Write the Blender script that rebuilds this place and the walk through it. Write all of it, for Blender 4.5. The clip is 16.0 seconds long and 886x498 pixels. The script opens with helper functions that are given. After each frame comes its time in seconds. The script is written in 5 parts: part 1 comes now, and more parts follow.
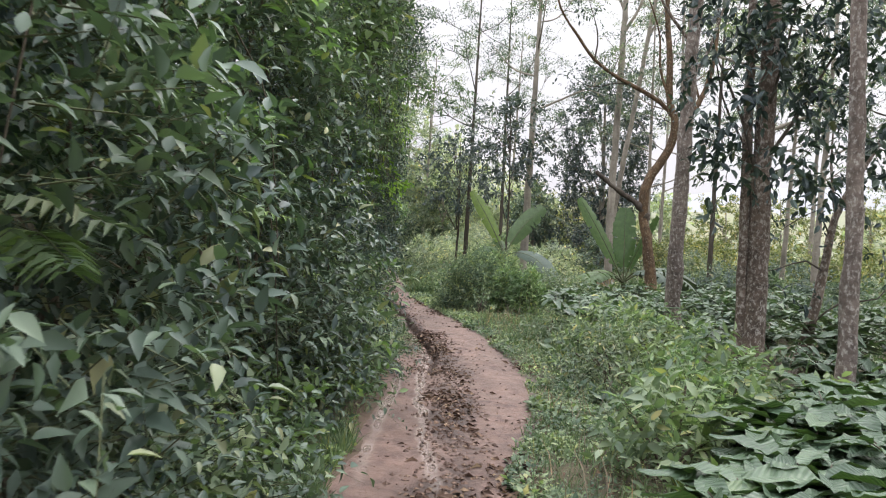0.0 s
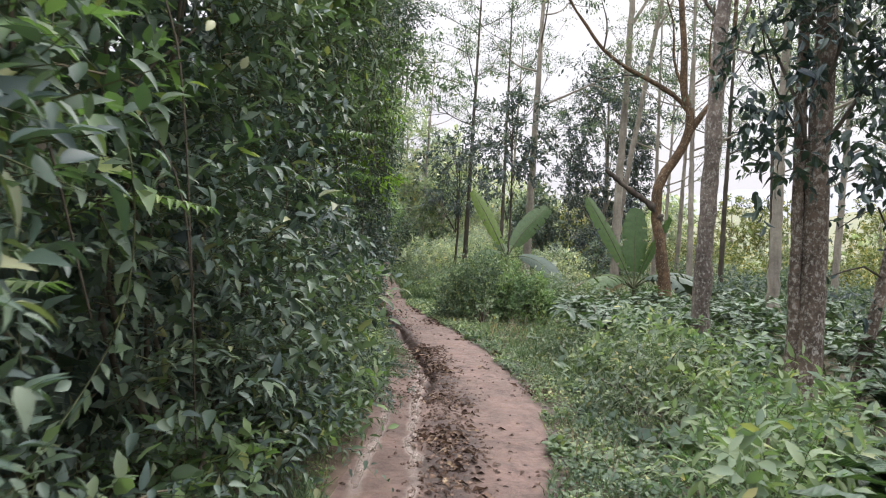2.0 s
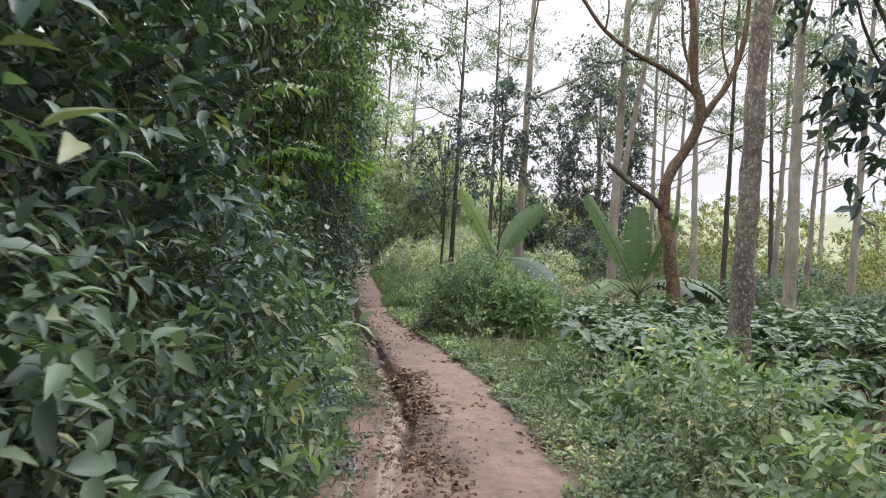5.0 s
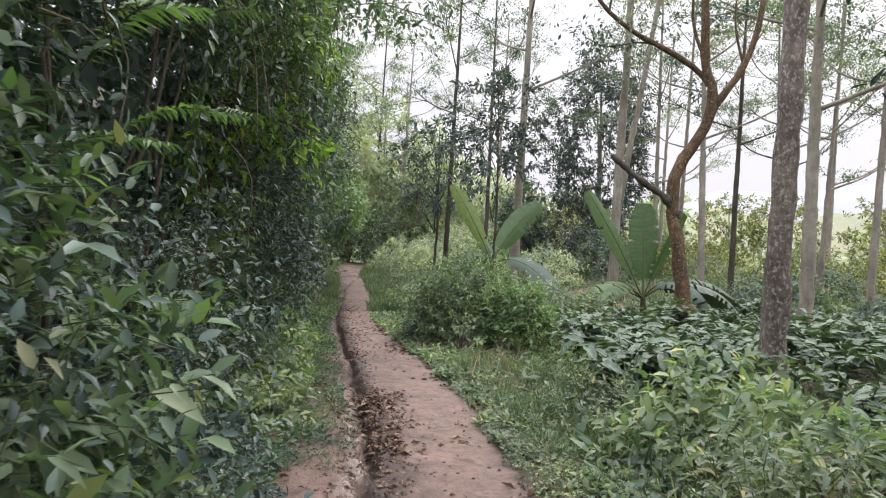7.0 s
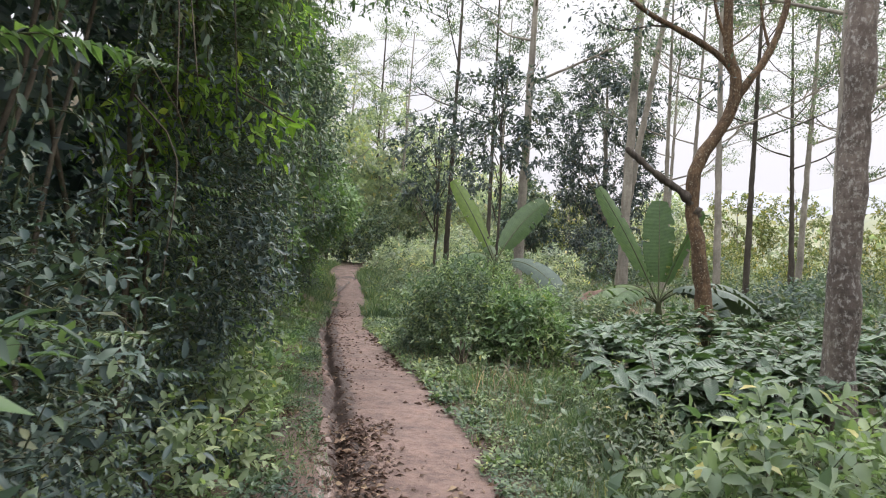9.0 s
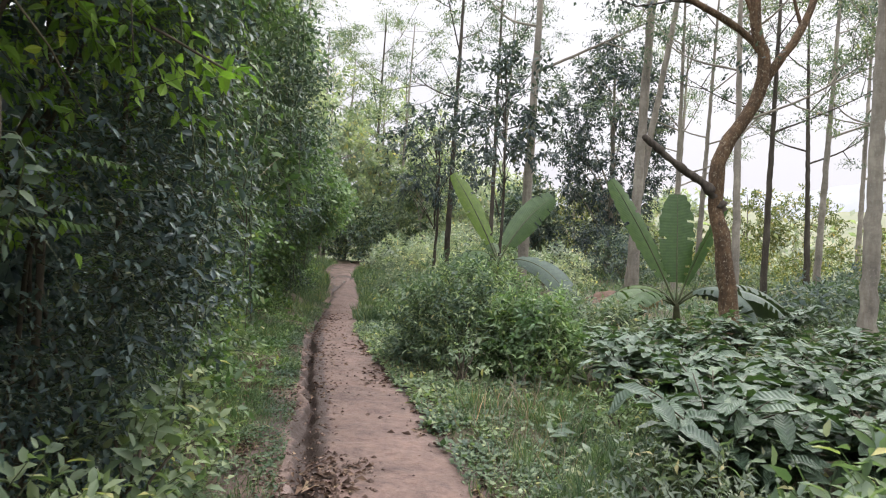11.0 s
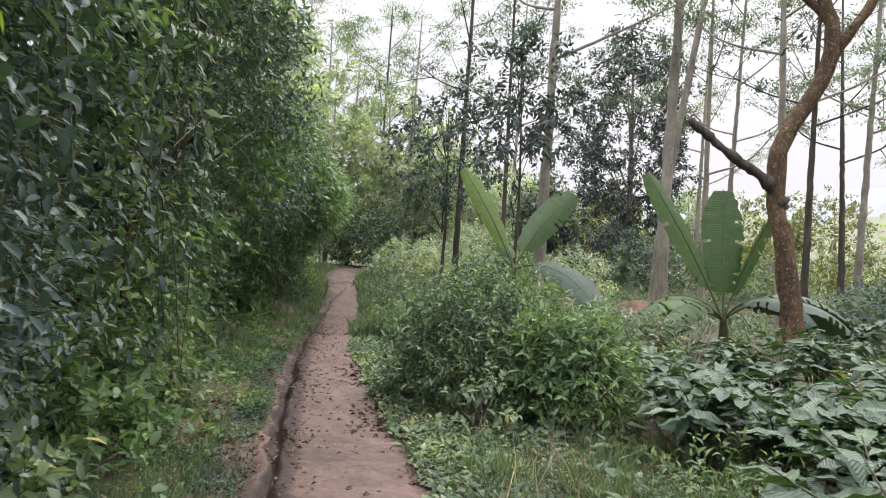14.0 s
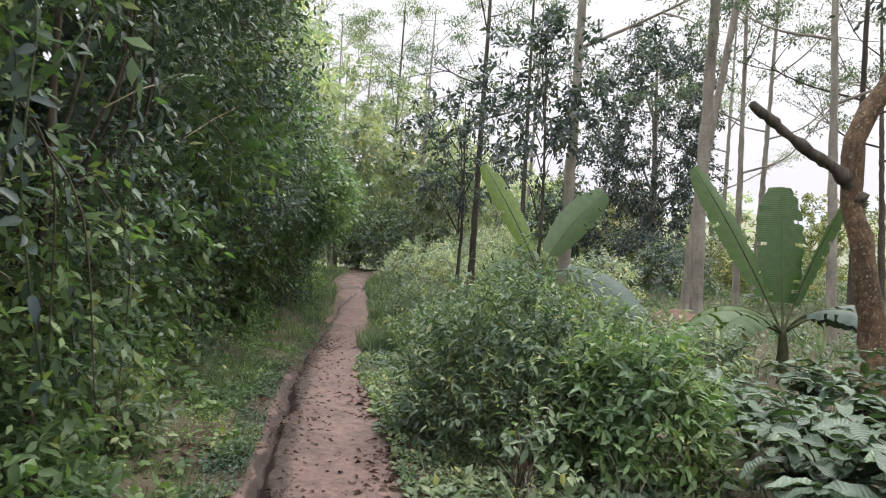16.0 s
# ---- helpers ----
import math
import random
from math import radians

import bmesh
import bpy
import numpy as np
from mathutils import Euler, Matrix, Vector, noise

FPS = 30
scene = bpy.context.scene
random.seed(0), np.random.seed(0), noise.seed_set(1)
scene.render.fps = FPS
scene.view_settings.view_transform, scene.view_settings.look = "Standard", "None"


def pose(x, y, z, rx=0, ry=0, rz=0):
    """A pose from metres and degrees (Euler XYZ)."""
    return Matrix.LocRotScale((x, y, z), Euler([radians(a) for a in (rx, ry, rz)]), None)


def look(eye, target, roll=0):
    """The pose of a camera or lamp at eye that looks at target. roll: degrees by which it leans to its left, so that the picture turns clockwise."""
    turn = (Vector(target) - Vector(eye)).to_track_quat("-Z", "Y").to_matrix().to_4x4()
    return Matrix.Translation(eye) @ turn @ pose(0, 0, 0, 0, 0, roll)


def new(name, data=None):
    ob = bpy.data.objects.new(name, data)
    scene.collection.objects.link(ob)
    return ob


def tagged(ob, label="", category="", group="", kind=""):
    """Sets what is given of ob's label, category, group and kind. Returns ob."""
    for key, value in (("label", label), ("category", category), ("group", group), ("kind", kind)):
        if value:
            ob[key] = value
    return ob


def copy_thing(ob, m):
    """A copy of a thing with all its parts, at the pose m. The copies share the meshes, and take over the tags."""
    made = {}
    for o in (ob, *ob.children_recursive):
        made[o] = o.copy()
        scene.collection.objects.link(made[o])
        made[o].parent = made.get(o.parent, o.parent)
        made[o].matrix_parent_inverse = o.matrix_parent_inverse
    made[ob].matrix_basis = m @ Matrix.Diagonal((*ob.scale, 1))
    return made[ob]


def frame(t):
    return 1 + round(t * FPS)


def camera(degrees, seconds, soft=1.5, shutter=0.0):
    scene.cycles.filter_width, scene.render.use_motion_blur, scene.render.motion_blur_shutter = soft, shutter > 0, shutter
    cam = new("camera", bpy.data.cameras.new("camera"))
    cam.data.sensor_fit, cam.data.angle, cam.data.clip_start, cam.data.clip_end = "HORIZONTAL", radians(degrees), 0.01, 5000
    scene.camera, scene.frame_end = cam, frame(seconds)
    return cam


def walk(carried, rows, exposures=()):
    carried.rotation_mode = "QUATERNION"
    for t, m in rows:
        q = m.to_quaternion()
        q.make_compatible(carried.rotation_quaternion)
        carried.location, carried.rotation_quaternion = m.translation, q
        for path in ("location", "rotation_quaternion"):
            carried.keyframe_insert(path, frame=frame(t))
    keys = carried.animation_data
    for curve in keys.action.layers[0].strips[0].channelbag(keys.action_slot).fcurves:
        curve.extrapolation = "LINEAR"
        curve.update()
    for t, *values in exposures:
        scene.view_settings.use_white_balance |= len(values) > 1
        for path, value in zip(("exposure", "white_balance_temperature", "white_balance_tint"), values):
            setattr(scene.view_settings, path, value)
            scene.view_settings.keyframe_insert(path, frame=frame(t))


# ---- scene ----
cam = camera(66.8, 16.0, 1.1, 0.4)
METRES, EYE, TILT, LEAN, TURN = 11.0, 1.5, 0.0, 0.0, 0.0
ROWS = [
    (0.0, 0.0, 0.0, 0.0, -0.04, 0.84, -2.86),
    (0.5, 0.0022, 0.0318, 0.0, 0.13, 0.87, -2.86),
    (1.0, 0.0014, 0.0632, -0.0021, -0.04, 0.94, -2.85),
    (1.5, -0.0008, 0.0947, -0.0003, -0.07, 1.04, -2.89),
    (2.0, 0.0005, 0.1261, 0.0029, -0.13, 1.1, -2.84),
    (2.5, -0.0024, 0.1568, 0.0048, -0.32, 1.16, -2.83),
    (3.0, -0.0001, 0.1875, 0.0065, -0.52, 1.2, -2.79),
    (3.5, 0.002, 0.2174, 0.008, -0.74, 1.24, -2.74),
    (4.0, 0.0018, 0.2474, 0.0097, -1.01, 1.25, -2.7),
    (6.5, 0.0187, 0.4068, 0.0119, -1.53, 1.26, -2.8),
    (7.0, 0.0269, 0.4383, 0.014, -1.47, 1.24, -2.82),
    (7.5, 0.0278, 0.4697, 0.0146, -1.46, 1.25, -2.89),
    (8.0, 0.0301, 0.4986, 0.0155, -1.43, 1.25, -2.92),
    (8.5, 0.0322, 0.5275, 0.0175, -1.36, 1.24, -2.93),
    (9.0, 0.0331, 0.556, 0.0188, -1.38, 1.21, -2.93),
    (11.5, 0.0471, 0.7071, 0.0211, -1.0, 1.03, -3.0),
    (12.0, 0.0497, 0.7379, 0.0221, -0.83, 1.06, -3.04),
    (12.5, 0.0494, 0.7674, 0.0229, -0.76, 1.13, -3.07),
    (13.0, 0.0466, 0.7965, 0.0239, -0.59, 1.24, -3.09),
    (13.5, 0.0469, 0.8273, 0.0242, -0.47, 1.3, -3.11),
    (14.0, 0.0432, 0.8591, 0.0236, -0.52, 1.37, -3.1),
    (14.5, 0.04, 0.8933, 0.0227, -0.24, 1.39, -3.16),
    (15.0, 0.037, 0.9265, 0.0251, -0.18, 1.43, -3.17),
    (15.5, 0.0315, 0.9605, 0.0265, 0.01, 1.49, -3.2),
    (16.0, 0.0304, 0.994, 0.0261, 0.45, 1.6, -3.24),
]
walk(cam, [(t, pose(0, 0, EYE, TILT, LEAN, TURN) @ pose(METRES * x, METRES * y, METRES * z, 90 + pitch, roll, yaw)) for t, x, y, z, yaw, pitch, roll in ROWS])

# ---- light: bright overcast sky, broad soft sun ahead to the right ----
SUN_EL, SUN_AZ = 48.0, 35.0
world = bpy.data.worlds.new("overcast")
scene.world = world
world.use_nodes = True
wn, wl = world.node_tree.nodes, world.node_tree.links
wn.clear()
sky = wn.new("ShaderNodeTexSky")
sky.sky_type = "NISHITA"
sky.sun_disc = False
sky.sun_elevation, sky.sun_rotation = radians(SUN_EL), radians(SUN_AZ)
sky.dust_density = 3.0
coord = wn.new("ShaderNodeTexCoord")
sep = wn.new("ShaderNodeSeparateXYZ")
wl.new(coord.outputs["Generated"], sep.inputs[0])
cloud = wn.new("ShaderNodeValToRGB")          # overcast: zenith about three times the horizon
cloud.color_ramp.elements[0].position, cloud.color_ramp.elements[0].color = 0.0, (0.58, 0.565, 0.615, 1)
haze = cloud.color_ramp.elements.new(0.36)
haze.color = (0.74, 0.725, 0.77, 1)
cloud.color_ramp.elements[-1].position, cloud.color_ramp.elements[-1].color = 1.0, (4.2, 4.25, 4.5, 1)
wl.new(sep.outputs["Z"], cloud.inputs[0])
clear = wn.new("ShaderNodeVectorMath")
clear.operation = "SCALE"
clear.inputs["Scale"].default_value = 0.05
wl.new(sky.outputs[0], clear.inputs[0])
both = wn.new("ShaderNodeMix")
both.data_type = "RGBA"
both.inputs["Factor"].default_value = 0.85
wl.new(clear.outputs[0], both.inputs["A"])
wl.new(cloud.outputs[0], both.inputs["B"])
bg = wn.new("ShaderNodeBackground")
bg.inputs["Strength"].default_value = 1.0
wl.new(both.outputs["Result"], bg.inputs["Color"])
wout = wn.new("ShaderNodeOutputWorld")
wl.new(bg.outputs[0], wout.inputs[0])
sun = new("sun", bpy.data.lights.new("sun", "SUN"))
sun.data.energy, sun.data.angle, sun.data.color = 1.3, radians(25), (1.0, 0.96, 0.9)
sun.matrix_world = look((0, 0, 0), (-math.sin(radians(SUN_AZ)) * math.cos(radians(SUN_EL)), -math.cos(radians(SUN_AZ)) * math.cos(radians(SUN_EL)), -math.sin(radians(SUN_EL))))
scene.view_settings.exposure = 0.67


# ---- materials ----
def nodes_of(name):
    m = bpy.data.materials.new(name)
    m.use_nodes = True
    nt = m.node_tree
    return m, nt.nodes, nt.links, nt.nodes["Principled BSDF"]


def ramp(n, l, source, stops):
    r = n.new("ShaderNodeValToRGB")
    while len(r.color_ramp.elements) < len(stops):
        r.color_ramp.elements.new(0.5)
    for e, (p, c) in zip(r.color_ramp.elements, stops):
        e.position, e.color = p, (*c, 1)
    l.new(source, r.inputs[0])
    return r.outputs[0]


def noise_tex(n, l, scale, detail=4, rough=0.55, stretch=None):
    tc = n.new("ShaderNodeTexCoord")
    t = n.new("ShaderNodeTexNoise")
    t.inputs["Scale"].default_value, t.inputs["Detail"].default_value, t.inputs["Roughness"].default_value = scale, detail, rough
    if stretch:
        mp = n.new("ShaderNodeMapping")
        mp.inputs["Scale"].default_value = stretch
        l.new(tc.outputs["Object"], mp.inputs[0])
        l.new(mp.outputs[0], t.inputs["Vector"])
    else:
        l.new(tc.outputs["Object"], t.inputs["Vector"])
    return t.outputs["Fac"]


def mix_rgb(n, l, fac, a, b, blend="MIX"):
    m = n.new("ShaderNodeMix")
    m.data_type, m.blend_type = "RGBA", blend
    for sock, v in ((m.inputs["Factor"], fac), (m.inputs["A"], a), (m.inputs["B"], b)):
        if isinstance(v, bpy.types.NodeSocket):
            l.new(v, sock)
        else:
            sock.default_value = v if isinstance(v, float) else (*v, 1)
    return m.outputs["Result"]


def bump(n, l, p, height, strength, dist=0.02):
    b = n.new("ShaderNodeBump")
    b.inputs["Strength"].default_value, b.inputs["Distance"].default_value = strength, dist
    l.new(height, b.inputs["Height"])
    l.new(b.outputs[0], p.inputs["Normal"])


def leaf_mat(name, dark, mid, light, rough=0.45, trans=0.25, patch=0.8):
    """Leaf: colour varied leaf by leaf and by patches of the plant, some light passing through."""
    m, n, l, p = nodes_of(name)
    dark, mid, light = [(r * 1.07 + 0.003, g * 1.03, b * 1.58 + 0.007) for r, g, b in (dark, mid, light)]
    geo = n.new("ShaderNodeNewGeometry")
    c = ramp(n, l, geo.outputs["Random Per Island"], [(0.0, dark), (0.55, mid), (0.93, light), (1.0, (light[0] * 1.5, light[1] * 1.15, light[2] * 0.8))])
    f = noise_tex(n, l, patch, 3)
    c2 = mix_rgb(n, l, 1.0, c, ramp(n, l, f, [(0.3, (0.55, 0.62, 0.66)), (0.7, (1.35, 1.28, 0.98))]), "MULTIPLY")
    l.new(c2, p.inputs["Base Color"])
    p.inputs["Roughness"].default_value = rough
    p.inputs["Specular IOR Level"].default_value = 0.24
    tr = n.new("ShaderNodeBsdfTranslucent")
    l.new(mix_rgb(n, l, 1.0, c2, (1.15, 1.45, 0.6), "MULTIPLY"), tr.inputs["Color"])
    mx = n.new("ShaderNodeMixShader")
    mx.inputs[0].default_value = trans
    l.new(p.outputs[0], mx.inputs[1])
    l.new(tr.outputs[0], mx.inputs[2])
    l.new(mx.outputs[0], n["Material Output"].inputs["Surface"])
    return m


def big_leaf_mat(name, dark, light, rough, trans, vein, vein_scale):
    """Large leaf with ribs across, grain along: uses the leaf's own UV."""
    m, n, l, p = nodes_of(name)
    uv = n.new("ShaderNodeUVMap")
    wv = n.new("ShaderNodeTexWave")
    wv.wave_type, wv.bands_direction = "BANDS", "Y"
    wv.inputs["Scale"].default_value, wv.inputs["Distortion"].default_value = vein_scale, 0.6
    l.new(uv.outputs[0], wv.inputs["Vector"])
    info = n.new("ShaderNodeObjectInfo")
    geo = n.new("ShaderNodeNewGeometry")
    add = n.new("ShaderNodeMath")
    add.operation = "FRACT"
    s = n.new("ShaderNodeMath")
    l.new(info.outputs["Random"], s.inputs[0])
    l.new(geo.outputs["Random Per Island"], s.inputs[1])
    l.new(s.outputs[0], add.inputs[0])
    c = ramp(n, l, add.outputs[0], [(0.0, dark), (0.9, light), (1.0, (light[0] * 1.2, light[1] * 1.15, light[2] * 0.9))])
    c = mix_rgb(n, l, 1.0, c, ramp(n, l, noise_tex(n, l, 9.0, 5), [(0.3, (0.8, 0.82, 0.8)), (0.7, (1.15, 1.12, 1.0))]), "MULTIPLY")
    c = mix_rgb(n, l, 1.0, c, ramp(n, l, wv.outputs["Fac"], [(0.0, (1.0 - vein, 1.0 - vein, 1.0 - vein)), (0.35, (1, 1, 1))]), "MULTIPLY")
    l.new(c, p.inputs["Base Color"])
    p.inputs["Roughness"].default_value = rough
    p.inputs["Specular IOR Level"].default_value = 0.45
    bump(n, l, p, wv.outputs["Fac"], 0.5, 0.006)
    tr = n.new("ShaderNodeBsdfTranslucent")
    l.new(mix_rgb(n, l, 1.0, c, (1.2, 1.5, 0.4), "MULTIPLY"), tr.inputs["Color"])
    mx = n.new("ShaderNodeMixShader")
    mx.inputs[0].default_value = trans
    l.new(p.outputs[0], mx.inputs[1])
    l.new(tr.outputs[0], mx.inputs[2])
    l.new(mx.outputs[0], n["Material Output"].inputs["Surface"])
    return m


def bark_mat(name, base, dark, lichen, lichen_amount, scale=1.0, rings=0.0):
    m, n, l, p = nodes_of(name)
    grain = noise_tex(n, l, 9.0 * scale, 6, 0.65, (1, 1, 0.22))
    c = ramp(n, l, grain, [(0.28, dark), (0.62, base)])
    big = noise_tex(n, l, 1.7, 3, 0.6, (1, 1, 0.5))
    c = mix_rgb(n, l, 1.0, c, ramp(n, l, big, [(0.3, (0.62, 0.6, 0.6)), (0.7, (1.18, 1.15, 1.1))]), "MULTIPLY")
    if rings:
        c = mix_rgb(n, l, 1.0, c, ramp(n, l, noise_tex(n, l, 5.0, 5, 0.7, (1.0, 1.0, 1.9)), [(0.42, (1 - rings, 1 - rings, 1 - rings)), (0.56, (1, 1, 1))]), "MULTIPLY")
    spots = noise_tex(n, l, 25.0, 6, 0.72, (1, 1, 0.7))
    k = ramp(n, l, spots, [(0.64 - lichen_amount * 0.28, (0, 0, 0)), (0.76 - lichen_amount * 0.28, (0.6, 0.6, 0.6))])
    c = mix_rgb(n, l, k, c, lichen)
    l.new(c, p.inputs["Base Color"])
    p.inputs["Roughness"].default_value = 0.9
    p.inputs["Specular IOR Level"].default_value = 0.2
    bump(n, l, p, grain, 0.8, 0.02)
    return m


def plain_mat(name, a, b, scale, rough=0.85, bumps=0.5):
    m, n, l, p = nodes_of(name)
    f = noise_tex(n, l, scale, 6, 0.65)
    c = ramp(n, l, f, [(0.3, a), (0.7, b)])
    c = mix_rgb(n, l, 1.0, c, ramp(n, l, noise_tex(n, l, scale * 0.13, 3), [(0.3, (0.75, 0.75, 0.75)), (0.7, (1.15, 1.15, 1.15))]), "MULTIPLY")
    l.new(c, p.inputs["Base Color"])
    p.inputs["Roughness"].default_value = rough
    p.inputs["Specular IOR Level"].default_value = 0.25
    if bumps:
        bump(n, l, p, f, bumps, 0.02)
    return m


def island_mat(name, stops, rough=0.8):
    """Loose small pieces, each with a colour of its own."""
    m, n, l, p = nodes_of(name)
    geo = n.new("ShaderNodeNewGeometry")
    c = ramp(n, l, geo.outputs["Random Per Island"], stops)
    c = mix_rgb(n, l, 1.0, c, ramp(n, l, noise_tex(n, l, 40.0, 4), [(0.3, (0.7, 0.7, 0.7)), (0.7, (1.2, 1.2, 1.2))]), "MULTIPLY")
    l.new(c, p.inputs["Base Color"])
    p.inputs["Roughness"].default_value = rough
    p.inputs["Specular IOR Level"].default_value = 0.3
    return m


def clay_mat():
    """Trodden reddish clay: dry pinkish crust, dark wet mud where the 'mud' mask says so, shiny film in the rut with
    its sky sheen painted pale.
    """
    m, n, l, p = nodes_of("clay")
    mud = n.new("ShaderNodeAttribute")
    mud.attribute_name = "mud"
    film = n.new("ShaderNodeAttribute")
    film.attribute_name = "film"
    fine = noise_tex(n, l, 16.0, 8, 0.68)
    broad = noise_tex(n, l, 1.3, 5, 0.6)
    c = ramp(n, l, fine, [(0.25, (0.105, 0.066, 0.055)), (0.55, (0.175, 0.114, 0.095)), (0.8, (0.235, 0.162, 0.138))])
    c = mix_rgb(n, l, 1.0, c, ramp(n, l, broad, [(0.3, (0.72, 0.70, 0.68)), (0.7, (1.15, 1.12, 1.1))]), "MULTIPLY")
    c = mix_rgb(n, l, 1.0, c, ramp(n, l, noise_tex(n, l, 4.5, 6, 0.7), [(0.36, (0.62, 0.60, 0.60)), (0.52, (1.0, 1.0, 1.0)), (0.68, (1.12, 1.10, 1.07))]), "MULTIPLY")
    wetn = n.new("ShaderNodeMath")
    wetn.operation = "MULTIPLY_ADD"
    l.new(mud.outputs["Fac"], wetn.inputs[0])
    wetn.inputs[1].default_value = 1.7
    sub = n.new("ShaderNodeMath")
    sub.operation = "MULTIPLY_ADD"
    l.new(fine, sub.inputs[0])
    sub.inputs[1].default_value, sub.inputs[2].default_value = 1.6, -1.25
    l.new(sub.outputs[0], wetn.inputs[2])
    k = ramp(n, l, wetn.outputs[0], [(0.2, (0, 0, 0)), (0.75, (1, 1, 1))])
    c = mix_rgb(n, l, k, c, (0.050, 0.031, 0.025))
    # the wet film's pale sky reflection is partly put into the colour
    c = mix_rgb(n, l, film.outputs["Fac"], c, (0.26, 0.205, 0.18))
    l.new(c, p.inputs["Base Color"])
    r = ramp(n, l, film.outputs["Fac"], [(0.1, (0.68, 0.68, 0.68)), (0.7, (0.16, 0.16, 0.16))])
    l.new(r, p.inputs["Roughness"])
    p.inputs["Specular IOR Level"].default_value = 0.4
    bump(n, l, p, fine, 0.9, 0.022)
    return m


M_CLAY = clay_mat()


def soil_mat():
    """Dark humus, turning to bare trodden clay where the 'bare' mask says so."""
    m, n, l, p = nodes_of("soil")
    bare = n.new("ShaderNodeAttribute")
    bare.attribute_name = "bare"
    f = noise_tex(n, l, 9.0, 7, 0.68)
    broad = noise_tex(n, l, 1.1, 4)
    humus = ramp(n, l, f, [(0.3, (0.050, 0.044, 0.027)), (0.7, (0.115, 0.095, 0.060))])
    clay = ramp(n, l, f, [(0.25, (0.085, 0.056, 0.043)), (0.75, (0.175, 0.122, 0.095))])
    c = mix_rgb(n, l, bare.outputs["Fac"], humus, clay)
    c = mix_rgb(n, l, 1.0, c, ramp(n, l, broad, [(0.3, (0.72, 0.72, 0.72)), (0.7, (1.15, 1.15, 1.15))]), "MULTIPLY")
    l.new(c, p.inputs["Base Color"])
    p.inputs["Roughness"].default_value = 0.9
    p.inputs["Specular IOR Level"].default_value = 0.25
    bump(n, l, p, f, 0.8, 0.02)
    return m


M_SOIL = soil_mat()
M_GRASS = leaf_mat("grass_blade", (0.070, 0.115, 0.045), (0.120, 0.175, 0.072), (0.20, 0.245, 0.115), 0.6, 0.35)
M_DRYGRASS = leaf_mat("dry_grass", (0.14, 0.11, 0.06), (0.22, 0.18, 0.10), (0.32, 0.27, 0.17), 0.8, 0.2)
M_DARK = leaf_mat("leaf_dark", (0.048, 0.075, 0.045), (0.082, 0.125, 0.068), (0.135, 0.190, 0.100), 0.42, 0.22)
M_VINE = leaf_mat("leaf_vine_dark", (0.033, 0.057, 0.037), (0.058, 0.095, 0.060), (0.108, 0.155, 0.092), 0.40, 0.15)
M_MID = leaf_mat("leaf_mid", (0.060, 0.098, 0.045), (0.100, 0.150, 0.068), (0.155, 0.210, 0.095), 0.42, 0.28)
M_LIME = leaf_mat("leaf_lime", (0.085, 0.140, 0.050), (0.130, 0.205, 0.070), (0.19, 0.28, 0.095), 0.45, 0.36)
M_BOUGH = leaf_mat("leaf_bough_bright", (0.11, 0.20, 0.030), (0.18, 0.30, 0.045), (0.26, 0.40, 0.06), 0.45, 0.45)
M_WEED = leaf_mat("leaf_weed", (0.12, 0.17, 0.075), (0.19, 0.25, 0.11), (0.27, 0.33, 0.15), 0.5, 0.35, 1.6)
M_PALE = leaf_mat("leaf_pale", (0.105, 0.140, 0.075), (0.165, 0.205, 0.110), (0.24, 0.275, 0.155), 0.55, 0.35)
# far foliage: air haze is put into the leaf colour by paling it
M_HAZE = leaf_mat("leaf_haze_paled", (0.25, 0.285, 0.18), (0.34, 0.375, 0.23), (0.44, 0.465, 0.28), 0.6, 0.4)
# yellow-green of the sunlit clearing on the right, put into the leaf colour
M_YELLOW = leaf_mat("leaf_yellowish", (0.080, 0.105, 0.032), (0.145, 0.165, 0.050), (0.26, 0.25, 0.075), 0.55, 0.35)
M_FAR = leaf_mat("leaf_canopy", (0.070, 0.100, 0.068), (0.105, 0.140, 0.092), (0.155, 0.195, 0.12), 0.6, 0.3)
# dark leaves lifted in colour to stand for some haze
M_HAZY = leaf_mat("leaf_dark_haze_lifted", (0.040, 0.058, 0.046), (0.062, 0.085, 0.064), (0.095, 0.125, 0.085), 0.5, 0.2)
M_TREELEAF = leaf_mat("leaf_tree_dark", (0.020, 0.036, 0.026), (0.034, 0.058, 0.038), (0.060, 0.092, 0.055), 0.4, 0.15)
M_COFFEE = big_leaf_mat("leaf_coffee", (0.044, 0.078, 0.050), (0.092, 0.140, 0.092), 0.42, 0.16, 0.2, 3.4)
M_BANANA = big_leaf_mat("leaf_banana", (0.046, 0.086, 0.032), (0.074, 0.122, 0.046), 0.52, 0.28, 0.14, 7.0)
# light passing through the blade is put into this brighter base colour
M_BANANA_BACKLIT = big_leaf_mat("leaf_banana_backlit", (0.12, 0.175, 0.048), (0.155, 0.215, 0.065), 0.42, 0.4, 0.14, 7.0)
M_BANANA_PALE = big_leaf_mat("leaf_banana_underside", (0.055, 0.080, 0.066), (0.080, 0.108, 0.090), 0.6, 0.12, 0.18, 7.0)
M_BANANA_DRY = big_leaf_mat("leaf_banana_dry", (0.19, 0.14, 0.085), (0.28, 0.22, 0.14), 0.8, 0.2, 0.3, 7.0)
M_BANANA_STEM = bark_mat("banana_stem", (0.08, 0.095, 0.045), (0.03, 0.028, 0.016), (0.11, 0.085, 0.05), 0.25)
